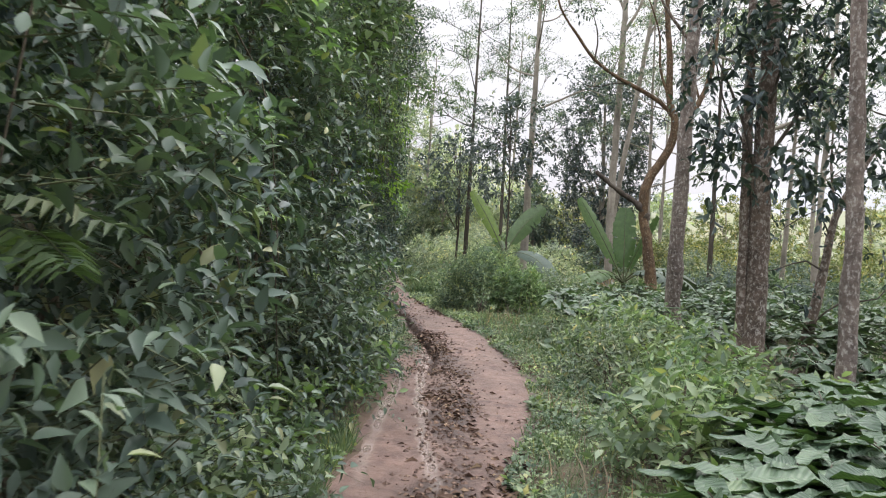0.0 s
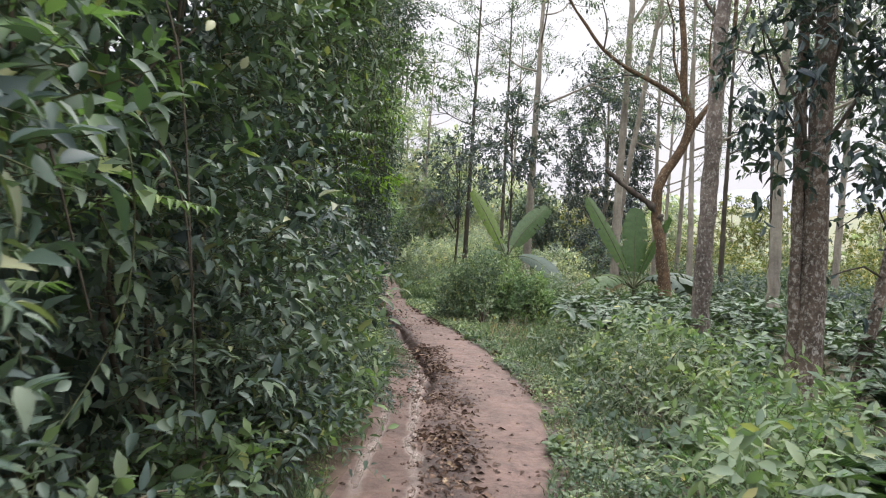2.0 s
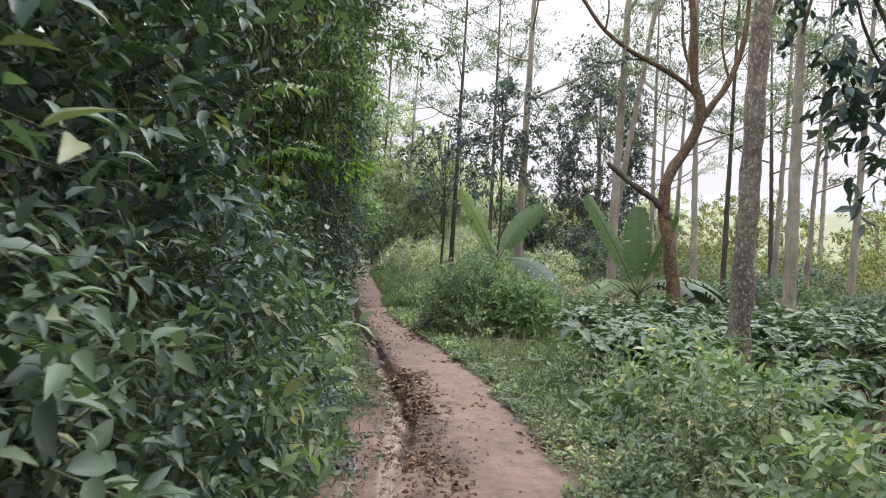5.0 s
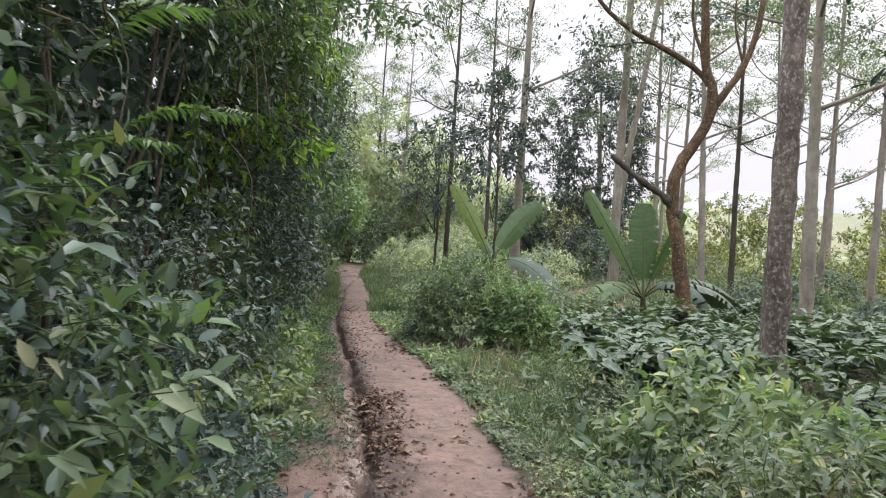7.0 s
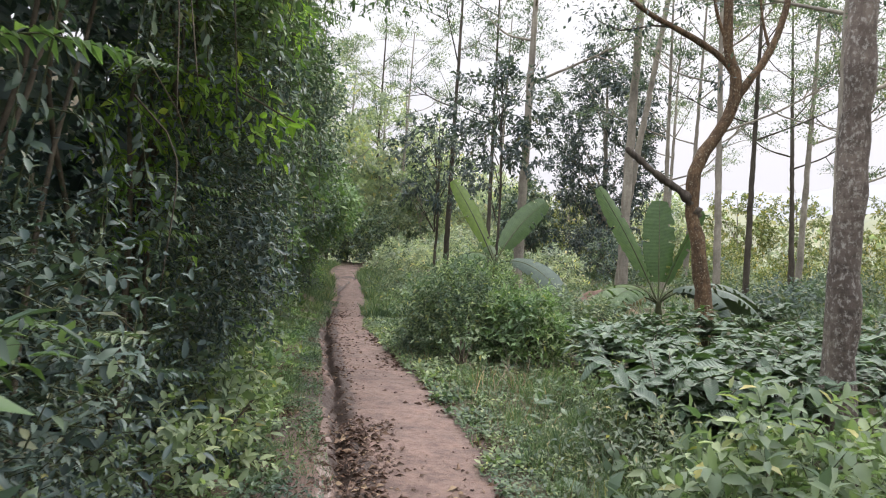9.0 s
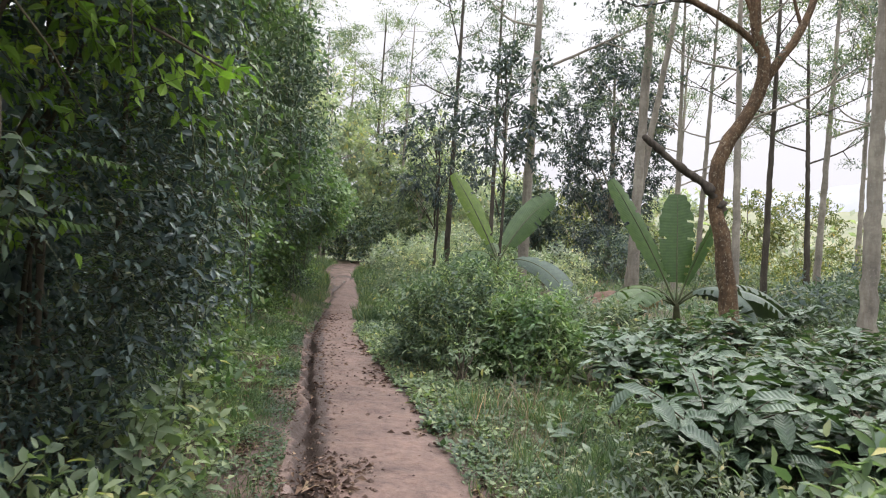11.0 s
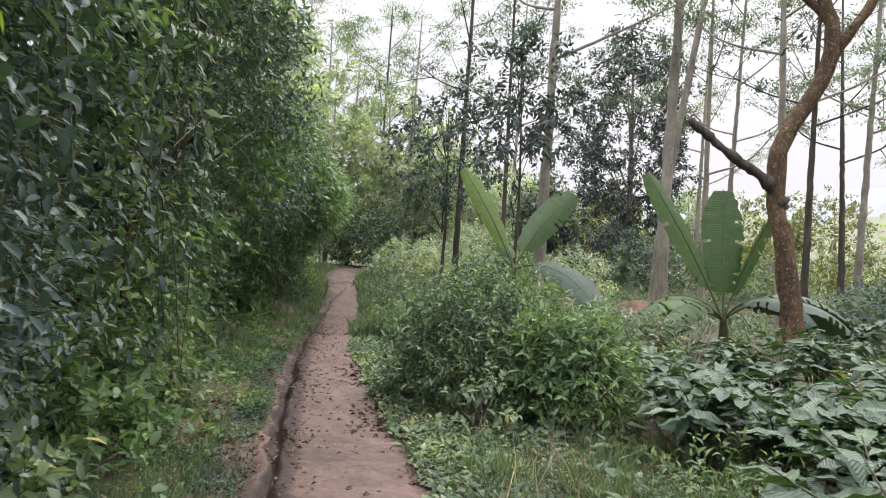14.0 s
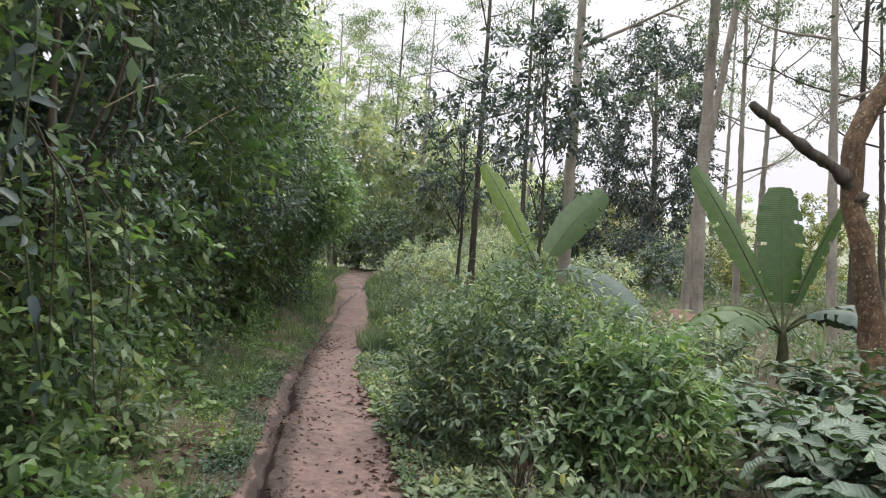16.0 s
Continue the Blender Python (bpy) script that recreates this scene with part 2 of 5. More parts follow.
M_STEM = plain_mat("green_stem", (0.05, 0.065, 0.03), (0.10, 0.11, 0.055), 14.0, 0.7, 0.3)
M_TWIG = plain_mat("twig", (0.055, 0.045, 0.032), (0.12, 0.10, 0.075), 20.0, 0.9, 0.4)
M_BARK_PINK = bark_mat("bark_pale_pinkish", (0.190, 0.160, 0.142), (0.09, 0.072, 0.062), (0.44, 0.42, 0.385), 0.46, 1.4, 0.35)
M_BARK_BROWN = bark_mat("bark_brown_lichen", (0.155, 0.122, 0.10), (0.065, 0.05, 0.04), (0.42, 0.40, 0.36), 0.5, 1.4, 0.35)
M_BARK_ORANGE = bark_mat("bark_orange_brown", (0.135, 0.088, 0.052), (0.048, 0.033, 0.023), (0.36, 0.32, 0.24), 0.34, 1.2, 0.3)
M_BARK_GREY = bark_mat("bark_pale_grey", (0.30, 0.28, 0.24), (0.18, 0.16, 0.135), (0.36, 0.34, 0.30), 0.3, 0.7, 0.15)
M_BARK_DARK = bark_mat("bark_dark", (0.085, 0.075, 0.062), (0.04, 0.034, 0.028), (0.2, 0.19, 0.165), 0.15)
M_BARK_DEAD = bark_mat("bark_dead_wood", (0.10, 0.085, 0.072), (0.035, 0.029, 0.025), (0.2, 0.18, 0.15), 0.1, 1.5)
M_STRAW = plain_mat("dry_stalk", (0.16, 0.135, 0.09), (0.30, 0.26, 0.18), 25.0, 0.8, 0.3)
M_LITTER = island_mat("dead_leaf", [(0.0, (0.045, 0.026, 0.018)), (0.5, (0.10, 0.060, 0.042)), (0.85, (0.18, 0.115, 0.078)), (1.0, (0.30, 0.22, 0.14))])
M_EARTH = plain_mat("bare_earth", (0.10, 0.062, 0.045), (0.19, 0.125, 0.092), 8.0, 0.95, 0.9)
M_CLOD = island_mat("mud_clod", [(0.0, (0.06, 0.035, 0.027)), (0.7, (0.12, 0.075, 0.056)), (1.0, (0.22, 0.15, 0.115))], 0.7)


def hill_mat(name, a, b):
    """Hills kilometres off; the haze of the air between is painted as pale glow."""
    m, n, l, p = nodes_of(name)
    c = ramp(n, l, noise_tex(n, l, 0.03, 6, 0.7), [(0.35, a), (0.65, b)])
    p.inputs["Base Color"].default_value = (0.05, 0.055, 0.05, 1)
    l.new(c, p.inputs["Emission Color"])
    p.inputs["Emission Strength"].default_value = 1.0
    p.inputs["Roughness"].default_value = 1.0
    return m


# haze tones: bluish for the far ridge, yellow-green for the nearer slope
M_HILL = hill_mat("distant_hill_haze_glow", (0.40, 0.405, 0.48), (0.44, 0.44, 0.51))
M_HILL2 = hill_mat("nearer_hill_haze_glow", (0.22, 0.24, 0.15), (0.33, 0.31, 0.17))


# ---- mesh makers ----
def mesh_of(name, verts, faces, mat, smooth=False, uv=None):
    """A mesh from arrays; faces all with the same number of corners."""
    verts, faces = np.asarray(verts, np.float32), np.asarray(faces, np.int32)
    me = bpy.data.meshes.new(name)
    k = faces.shape[1]
    me.vertices.add(len(verts))
    me.vertices.foreach_set("co", verts.ravel())
    me.loops.add(faces.size)
    me.loops.foreach_set("vertex_index", faces.ravel())
    me.polygons.add(len(faces))
    me.polygons.foreach_set("loop_start", np.arange(0, faces.size, k, dtype=np.int32))
    me.polygons.foreach_set("loop_total", np.full(len(faces), k, np.int32))
    me.polygons.foreach_set("use_smooth", np.full(len(faces), smooth))
    if uv is not None:
        layer = me.uv_layers.new(name="UVMap")
        layer.data.foreach_set("uv", np.asarray(uv, np.float32)[faces.ravel()].ravel())
    me.update(calc_edges=True)
    me.materials.append(mat)
    return me


def thing(name, at, label, category, group="", kind=""):
    ob = new(name)
    ob.location = at
    ob.empty_display_size = 0.2
    return tagged(ob, label, category, group, kind)


def part(name, me, parent, label="", kind=""):
    ob = new(name, me)
    ob.parent = parent
    return tagged(ob, label, kind=kind)


def unit(v):
    return v / np.maximum(np.linalg.norm(v, axis=-1, keepdims=True), 1e-9)


def value_noise(x, y, scale, seed):
    """Smooth noise in -1..1 over the plane."""
    g = np.random.RandomState(seed).uniform(-1, 1, (64, 64))
    u, v = np.asarray(x, float) * scale, np.asarray(y, float) * scale
    i, j = np.floor(u).astype(int), np.floor(v).astype(int)
    a, b = u - i, v - j
    a, b = a * a * (3 - 2 * a), b * b * (3 - 2 * b)
    i0, i1, j0, j1 = i % 64, (i + 1) % 64, j % 64, (j + 1) % 64
    return (g[i0, j0] * (1 - a) + g[i1, j0] * a) * (1 - b) + (g[i0, j1] * (1 - a) + g[i1, j1] * a) * b


def fbm(x, y, scale, seed, octaves=4):
    return sum(value_noise(x, y, scale * 2 ** o, seed + o) * 0.5 ** o for o in range(octaves)) / 1.6


# leaf outlines: across, along, up; triangles
LEAF = (np.array([(0, 0, 0), (-0.5, 0.38, 0.10), (0.5, 0.38, 0.10), (0, 0.42, 0.0), (0, 1, -0.16)]),
        np.array([(0, 3, 1), (0, 2, 3), (1, 3, 4), (3, 2, 4)]))
OVAL = (np.array([(0, 0, 0), (0, 0.45, -0.03), (0, 1, -0.2), (-0.36, 0.17, 0.05), (-0.44, 0.58, 0.02), (0.36, 0.17, 0.05), (0.44, 0.58, 0.02)]),
        np.array([(0, 1, 3), (3, 1, 4), (4, 1, 2), (0, 5, 1), (5, 6, 1), (6, 2, 1)]))
LEAFLET = (np.array([(0, 0, 0), (-0.5, 0.45, 0.03), (0.5, 0.45, 0.03), (0, 1, -0.1)]), np.array([(0, 2, 1), (1, 2, 3)]))
OVATE = (np.array([(0, 0, 0)] + [(s * w, v, -0.18 * v * v + abs(s) * 0.12 * w * 2) for v, w in ((0.14, 0.33), (0.38, 0.5), (0.7, 0.3)) for s in (-1, 0, 1)] + [(0, 1, -0.2)]),
         np.array([(0, 2, 1), (0, 3, 2), (1, 2, 5), (1, 5, 4), (2, 3, 6), (2, 6, 5), (4, 5, 8), (4, 8, 7), (5, 6, 9), (5, 9, 8), (7, 8, 10), (8, 9, 10)]))
BLADE = (np.array([(-0.5, 0, 0), (0.5, 0, 0), (-0.35, 0.55, -0.06), (0.35, 0.55, -0.06), (0, 1, -0.32)]),
         np.array([(0, 1, 3), (0, 3, 2), (2, 3, 4)]))


def broad_leaf(rows=5, wave=0.035, fold=0.16, droop=0.35):
    """A large oval leaf with a sunk midrib, wavy margin and drooping tip, as outline arrays with UV."""
    v, f, uv = [], [], []
    for i in range(rows + 1):
        t = i / rows
        w = 0.5 * math.sin(math.pi * min(1, t * 0.92 + 0.03)) ** 0.75 * (1 - 0.25 * t)
        z = -droop * t * t
        ripple = wave * (1 if i % 2 else -1)
        for u in (-1, -0.5, 0, 0.5, 1):
            v.append((u * w, t, z + abs(u) * fold * w * 2 * 0.5 + (ripple if abs(u) > 0.9 else ripple * 0.5 if u else 0)))
            uv.append((u * 0.5 + 0.5, t * 1.0 + abs(u) * 0.12))
    for i in range(rows):
        for k in range(4):
            a = i * 5 + k
            f += [(a, a + 1, a + 6), (a, a + 6, a + 5)]
    return np.array(v), np.array(f), np.array(uv)


def leaves(p, a, n, length, ratio, shape=LEAF):
    """Arrays of vertices and triangles for leaves at p, pointing along a, facing n."""
    a = unit(a)
    s = unit(np.cross(a, n))
    n = np.cross(s, a)
    t, f = shape[0], shape[1]
    L = np.broadcast_to(np.asarray(length, float), (len(p),))[:, None, None]
    r = np.broadcast_to(np.asarray(ratio, float), (len(p),))[:, None, None]
    v = p[:, None] + L * (s[:, None] * t[None, :, :1] * r + a[:, None] * t[None, :, 1:2] + n[:, None] * t[None, :, 2:3])
    faces = f[None] + (np.arange(len(p)) * len(t))[:, None, None]
    return v.reshape(-1, 3), faces.reshape(-1, 3)


def join(pieces):
    vs, fs, k = [], [], 0
    for v, f in pieces:
        vs.append(v)
        fs.append(f + k)
        k += len(v)
    return np.concatenate(vs), np.concatenate(fs)


def tube(points, radii, sides=8, cap=True):
    """A round limb along points, as vertices and triangles."""
    pts = np.asarray(points, float)
    rad = np.broadcast_to(np.asarray(radii, float), (len(pts),))
    d = unit(np.gradient(pts, axis=0))
    ref = np.array([0.0, 1.0, 0.0]) if abs(d[0][2]) > 0.7 else np.array([0.0, 0.0, 1.0])
    e1 = unit(np.cross(d, ref))
    e2 = np.cross(d, e1)
    ang = np.arange(sides) * 2 * math.pi / sides
    v = pts[:, None] + rad[:, None, None] * (e1[:, None] * np.cos(ang)[None, :, None] + e2[:, None] * np.sin(ang)[None, :, None])
    f = []
    for i in range(len(pts) - 1):
        for k in range(sides):
            a, b = i * sides + k, i * sides + (k + 1) % sides
            f += [(a, b, b + sides), (a, b + sides, a + sides)]
    v = v.reshape(-1, 3)
    if cap:
        e = (len(pts) - 1) * sides
        v = np.vstack([v, pts[-1:] + d[-1:] * rad[-1] * 0.5])
        f += [(e + k, e + (k + 1) % sides, len(v) - 1) for k in range(sides)]
    return v, np.array(f)


def spline(points, step):
    """Points evenly along a smooth curve through the given ones."""
    p = np.asarray(points, float)
    p = np.vstack([2 * p[0] - p[1], p, 2 * p[-1] - p[-2]])
    out = []
    for i in range(1, len(p) - 2):
        m = max(1, int(np.linalg.norm(p[i + 1] - p[i]) / step))
        for t in np.arange(m) / m:
            out.append(0.5 * (2 * p[i] + (p[i + 1] - p[i - 1]) * t + (2 * p[i - 1] - 5 * p[i] + 4 * p[i + 1] - p[i + 2]) * t * t + (3 * p[i] - p[i - 1] - 3 * p[i + 1] + p[i + 2]) * t ** 3))
    out.append(p[-2])
    return np.array(out)


def sprigs(rs, base, way, twig, count, length, spread=0.8, droop=0.25, up=0.8):
    """Leaves set round twigs that start at base and run along way. Returns place, direction, facing and length of each leaf."""
    N = len(base)
    way = unit(way)
    e1 = unit(np.cross(way, rs.normal(size=(N, 3))))
    e2 = np.cross(way, e1)
    P, A, F, S = [], [], [], []
    turn = rs.uniform(0, 6.3, N)
    for j in range(count):
        t = (j + 0.6) / count
        pos = base + way * (twig * t)[:, None]
        pos[:, 2] -= droop * twig * t * t
        ang = turn + j * 2.4 + rs.normal(0, 0.3, N)
        rad = e1 * np.cos(ang)[:, None] + e2 * np.sin(ang)[:, None]
        a = rad * spread + way * (0.35 + 0.6 * t) + rs.normal(0, 0.18, (N, 3))
        a[:, 2] -= droop
        f = rs.normal(0, 0.45, (N, 3)) + way * 0.35
        f[:, 2] += up
        P.append(pos)
        A.append(a)
        F.append(f)
        S.append(np.broadcast_to(length, (N,)) * rs.uniform(0.65, 1.25, N) * (1.1 - 0.35 * t))
    return np.concatenate(P), np.concatenate(A), np.concatenate(F), np.concatenate(S)


def twigs(base, way, twig, droop, radius=0.004):
    """Thin three-sided twigs in one go."""
    way = unit(way)
    tip = base + way * twig[:, None]
    tip[:, 2] -= droop * twig
    e1 = unit(np.cross(way, np.array([0.31, 0.2, 0.93])))
    e2 = np.cross(way, e1)
    ring = [e1, -0.5 * e1 + 0.87 * e2, -0.5 * e1 - 0.87 * e2]
    v = np.stack([base + r * radius for r in ring] + [tip], 1)
    f = np.array([(0, 1, 3), (1, 2, 3), (2, 0, 3)])[None] + (np.arange(len(base)) * 4)[:, None, None]
    return v.reshape(-1, 3), f.reshape(-1, 3)


# ---- plan: the path, the ground, the thicket's face ----
PY = [-8, 0, 4.2, 5.2, 7.4, 9.5, 12.4, 15.5, 18.6, 20.6, 23.1, 27, 32, 36, 40, 43, 60]
P_LEFT = [-0.7, -0.68, -0.64, -0.6, -0.57, -0.55, -0.86, -1.2, -1.65, -1.9, -2.1, -2.3, -2.95, -3.75, -4.1, -3.9, -3.4]
P_RIGHT = [0.65, 0.62, 0.64, 0.78, 1.14, 1.25, 0.98, 0.33, -0.34, -0.78, -1.08, -1.38, -2.0, -2.6, -2.6, -1.6, -1.4]
G_Y = [-50, 0, 7, 9, 11, 14, 17, 21.5, 27, 31, 34, 38, 42, 50, 70, 120]
G_Z = [0, 0, 0, 0.02, 0.07, 0.16, 0.24, 0.31, 0.46, 0.62, 0.82, 1.18, 1.35, 1.45, 1.3, 0.5]
C_Y = [4, 5.2, 7, 8.6, 10.2, 11.4, 12.4, 14.7, 16.8, 20, 22.5, 30]
C_X = [0.2, 0.07, -0.06, -0.09, -0.09, -0.17, -0.42, -0.75, -1.12, -1.66, -1.95, -2.7]
O_Y = [-8, 2, 5, 9, 12, 16, 20, 25, 30, 34, 40]
O_X = [-1.5, -1.4, -1.3, -1.22, -1.2, -1.6, -2.05, -2.65, -3.3, -3.9, -5.2]


def smooth_at(y, ys, zs):
    return sum(np.interp(np.asarray(y, float) + d, ys, zs) for d in (-0.9, -0.45, 0, 0.45, 0.9)) / 5


def left_edge(y):
    return smooth_at(y, PY, P_LEFT) + 0.10 * fbm(y, y * 0 + 3.1, 0.9, 5) + 0.09 * fbm(y, y * 0 + 6.3, 2.6, 13)


def right_edge(y):
    return smooth_at(y, PY, P_RIGHT) + 0.10 * fbm(y, y * 0 + 9.7, 0.9, 9) + 0.10 * fbm(y, y * 0 + 2.2, 2.6, 11)


def smoothstep(a, b, x):
    t = np.clip((x - a) / (b - a), 0, 1)
    return t * t * (3 - 2 * t)


def gully(x, y):
    """How deep in the washed-out rut, 0..1, and how near its pale wet lip."""
    c = np.interp(y, C_Y, C_X) + 0.045 * fbm(y, y * 0 + 1.0, 0.9, 21) + 0.055 * fbm(y, y * 0 + 4.0, 4.0, 25)
    w = 0.062 + 0.045 * fbm(y, y * 0 + 5.0, 2.2, 23)
    on = smoothstep(8.4, 10.2, y) * (1 - 0.6 * smoothstep(22, 28, y))
    cut = np.exp(-np.abs((x - c) / np.maximum(w, 0.028)) ** 2.5) * on
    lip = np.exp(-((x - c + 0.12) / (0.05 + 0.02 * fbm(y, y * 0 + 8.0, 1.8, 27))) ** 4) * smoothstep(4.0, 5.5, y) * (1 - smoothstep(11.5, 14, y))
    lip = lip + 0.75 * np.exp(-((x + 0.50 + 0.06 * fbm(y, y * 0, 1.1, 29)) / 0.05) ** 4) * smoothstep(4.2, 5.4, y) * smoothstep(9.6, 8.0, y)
    return cut, lip


def ground_z(x, y):
    x, y = np.broadcast_arrays(np.asarray(x, float), np.asarray(y, float))
    L, R = left_edge(y), right_edge(y)
    z = smooth_at(y, G_Y, G_Z)
    inside = smoothstep(L - 0.3, L + 0.1, x) * smoothstep(R + 0.12, R - 0.12, x)
    cut, lip = gully(x, y)
    near = smoothstep(60, 30, y)
    wash = smoothstep(L + 0.42, L + 0.1, x) * smoothstep(8, 11, y) * smoothstep(30, 22, y)
    z = z - 0.03 * inside - 0.125 * cut * inside - 0.03 * wash
    churn = np.exp(-((x - L - 0.74) / 0.27) ** 2) * smoothstep(13, 10, y)
    z = z + inside * churn * (0.035 * np.abs(fbm(x * 1.6, y * 0.7, 3.0, 33)) + 0.022 * fbm(x, y, 7.0, 35, 3))
    rim = np.exp(-((x - np.interp(y, C_Y, C_X) + 0.13) / 0.10) ** 2) * smoothstep(8.5, 10.5, y) * smoothstep(26, 20, y)
    z = z + inside * rim * (0.03 * fbm(x, y, 3.4, 45, 3) + 0.025 * fbm(x, y, 9.0, 47, 3) - 0.012)
    z = z + inside * (0.022 * fbm(x, y, 2.2, 31) + 0.012 * fbm(x, y, 8.0, 37, 3))
    z = z + (1 - inside) * (0.05 * fbm(x, y, 0.9, 41) + 0.02 * fbm(x, y, 4.0, 43)) * near
    face = smooth_at(y, O_Y, O_X)
    # the 4.2 m rise behind the thicket is added, unseen, to block the sky
    z = z + 0.25 * smoothstep(L - 0.25, L - 1.3, x) * near + 4.2 * smoothstep(face - 1.5, face - 4.2, x) * smoothstep(52, 36, y)
    z = z - 14.0 * smoothstep(14, 160, x) * smoothstep(-30, 20, y) - 10.0 * smoothstep(70, 300, y)
    return z


def ground_sheet():
    ys = np.concatenate([-np.geomspace(3000, 6, 26), np.arange(-5, 3, 0.25), np.arange(3, 20, 0.06), np.arange(20, 46, 0.2), np.geomspace(46, 3500, 34)])
    mid = np.linspace(-1, 1, 57)
    out = np.concatenate([np.arange(0.06, 1.2, 0.12), np.arange(1.2, 8, 0.4), np.geomspace(8, 3000, 26)])
    L, R = left_edge(ys), right_edge(ys)
    far = smoothstep(60, 300, np.abs(ys))
    L, R = L * (1 - far) - 0.8 * far, R * (1 - far) + 0.8 * far
    cols = [L - o for o in out[::-1]] + [L + (R - L) * (u + 1) / 2 for u in mid] + [R + o for o in out]
    X = np.array(cols).T
    Y = np.repeat(ys[:, None], X.shape[1], 1)
    Z = ground_z(X, Y)
    V = np.stack([X, Y, Z], -1).reshape(-1, 3)
    nr, nc = X.shape
    i, j = np.meshgrid(np.arange(nr - 1), np.arange(nc - 1), indexing="ij")
    F = np.stack([i * nc + j, i * nc + j + 1, (i + 1) * nc + j + 1, (i + 1) * nc + j], -1)
    on_path = (j >= len(out)) & (j < len(out) + len(mid) - 1) & (ys[i] > -60) & (ys[i] < 58)
    made = []
    for name, keep, mat in (("path", on_path, M_CLAY), ("ground", ~on_path, M_SOIL)):
        f = F[keep]
        used, f2 = np.unique(f, return_inverse=True)
        v = V[used]
        me = mesh_of(name, v, f2.reshape(-1, 4), mat, True)
        if name == "ground":
            Lg = left_edge(v[:, 1])
            bare = smoothstep(Lg - 0.9, Lg - 0.1, v[:, 0]) * (v[:, 0] < Lg + 0.3) * smoothstep(60, 40, v[:, 1]) * (0.6 + 0.6 * fbm(v[:, 0], v[:, 1], 1.7, 53))
            me.attributes.new("bare", "FLOAT", "POINT").data.foreach_set("value", np.clip(bare, 0, 1).astype(np.float32))
        if name == "path":
            cut, lip = gully(v[:, 0], v[:, 1])
            band = np.exp(-((v[:, 0] - left_edge(v[:, 1]) - 0.78) / 0.33) ** 2) * smoothstep(13, 9, v[:, 1])
            rim = smoothstep(0.28, 0.05, right_edge(v[:, 1]) - v[:, 0]) * 0.5
            side = np.exp(-((v[:, 0] - np.interp(v[:, 1], C_Y, C_X) - 0.14) / 0.12) ** 2) * smoothstep(8, 11, v[:, 1]) * smoothstep(30, 22, v[:, 1])
            mud = np.clip(0.14 + 0.3 * fbm(v[:, 0], v[:, 1], 1.5, 59) + 0.3 * smoothstep(0.2, -0.02, v[:, 0] - left_edge(v[:, 1])) * smoothstep(9, 11, v[:, 1]) + cut * 1.3 + band * (0.55 + 0.5 * fbm(v[:, 0], v[:, 1], 1.2, 51)) + rim + side * 0.7 + 0.45 * smoothstep(0.05, -0.15, v[:, 0] - np.interp(v[:, 1], C_Y, C_X)) * smoothstep(11, 13, v[:, 1]) * (0.6 + fbm(v[:, 0], v[:, 1], 2.4, 61)), 0, 1)
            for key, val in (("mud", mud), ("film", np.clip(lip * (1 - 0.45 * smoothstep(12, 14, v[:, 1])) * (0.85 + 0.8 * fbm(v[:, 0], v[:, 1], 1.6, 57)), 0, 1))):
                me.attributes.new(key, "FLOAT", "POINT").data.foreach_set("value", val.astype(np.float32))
        made.append(tagged(new(name, me), "trodden reddish clay footpath with a washed-out muddy rut" if name == "path" else "soft brown soil under grass and weeds", "footpath" if name == "path" else "ground", kind="structure"))
    return made


ground_sheet()


def hill_ridge(name, dist, az0, az1, heights, mat, label):
    """A far ridge as a real slope: foot, shoulder and crest rows."""
    az = np.radians(np.linspace(az0, az1, 90))
    h = np.interp(np.linspace(0, 1, 90), np.linspace(0, 1, len(heights)), heights)
    h = h * (1 + 0.10 * fbm(np.arange(90) * 0.11, np.zeros(90), 1.0, 71))
    rows = []
    for k, (d, hh) in enumerate(((0, -0.25), (0.10, 0.35), (0.2, 0.75), (0.28, 1.0), (0.45, 0.6))):
        r = dist * (1 + d)
        rows.append(np.stack([np.sin(az) * r, np.cos(az) * r, h * hh + (10 * fbm(az * 20, az * 0 + k, 1.0, 77) if k else -8)], -1))
    v = np.array(rows)
    i, j = np.meshgrid(np.arange(4), np.arange(89), indexing="ij")
    f = np.stack([i * 90 + j, i * 90 + j + 1, (i + 1) * 90 + j + 1, (i + 1) * 90 + j], -1).reshape(-1, 4)
    tagged(new(name, mesh_of(name, v.reshape(-1, 3), f, mat, True)), label, "hills", kind="structure")


hill_ridge("backdrop_hills", 900, -70, 100, (80, 75, 75, 85, 105, 140, 160, 160, 140, 110), M_HILL, "pale bluish hills far off, haze painted as glow")
hill_ridge("backdrop_slope", 330, -80, 100, (26, 24, 22, 24, 30, 37, 42, 44, 40, 36), M_HILL2, "wooded slope across the valley, haze painted as glow")


# ---- plants ----
def face_x(y, z):
    """Where the thicket's leaf face stands, by height: foot at the path, hollow at the knee, leaning out above."""
    L = smooth_at(y, PY, P_LEFT)
    foot = L - 0.14 - 0.46 * smoothstep(8.5, 11, y) - 0.28 * smoothstep(13, 18, y)
    knee = foot - 0.50
    top = smooth_at(y, O_Y, O_X)
    z = np.asarray(z, float)
    low = foot + (knee - foot) * smoothstep(0.0, 0.9, z)
    return low + (top - low) * smoothstep(0.9, 2.6, z) + 0.14 * smoothstep(3.5, 6, z)


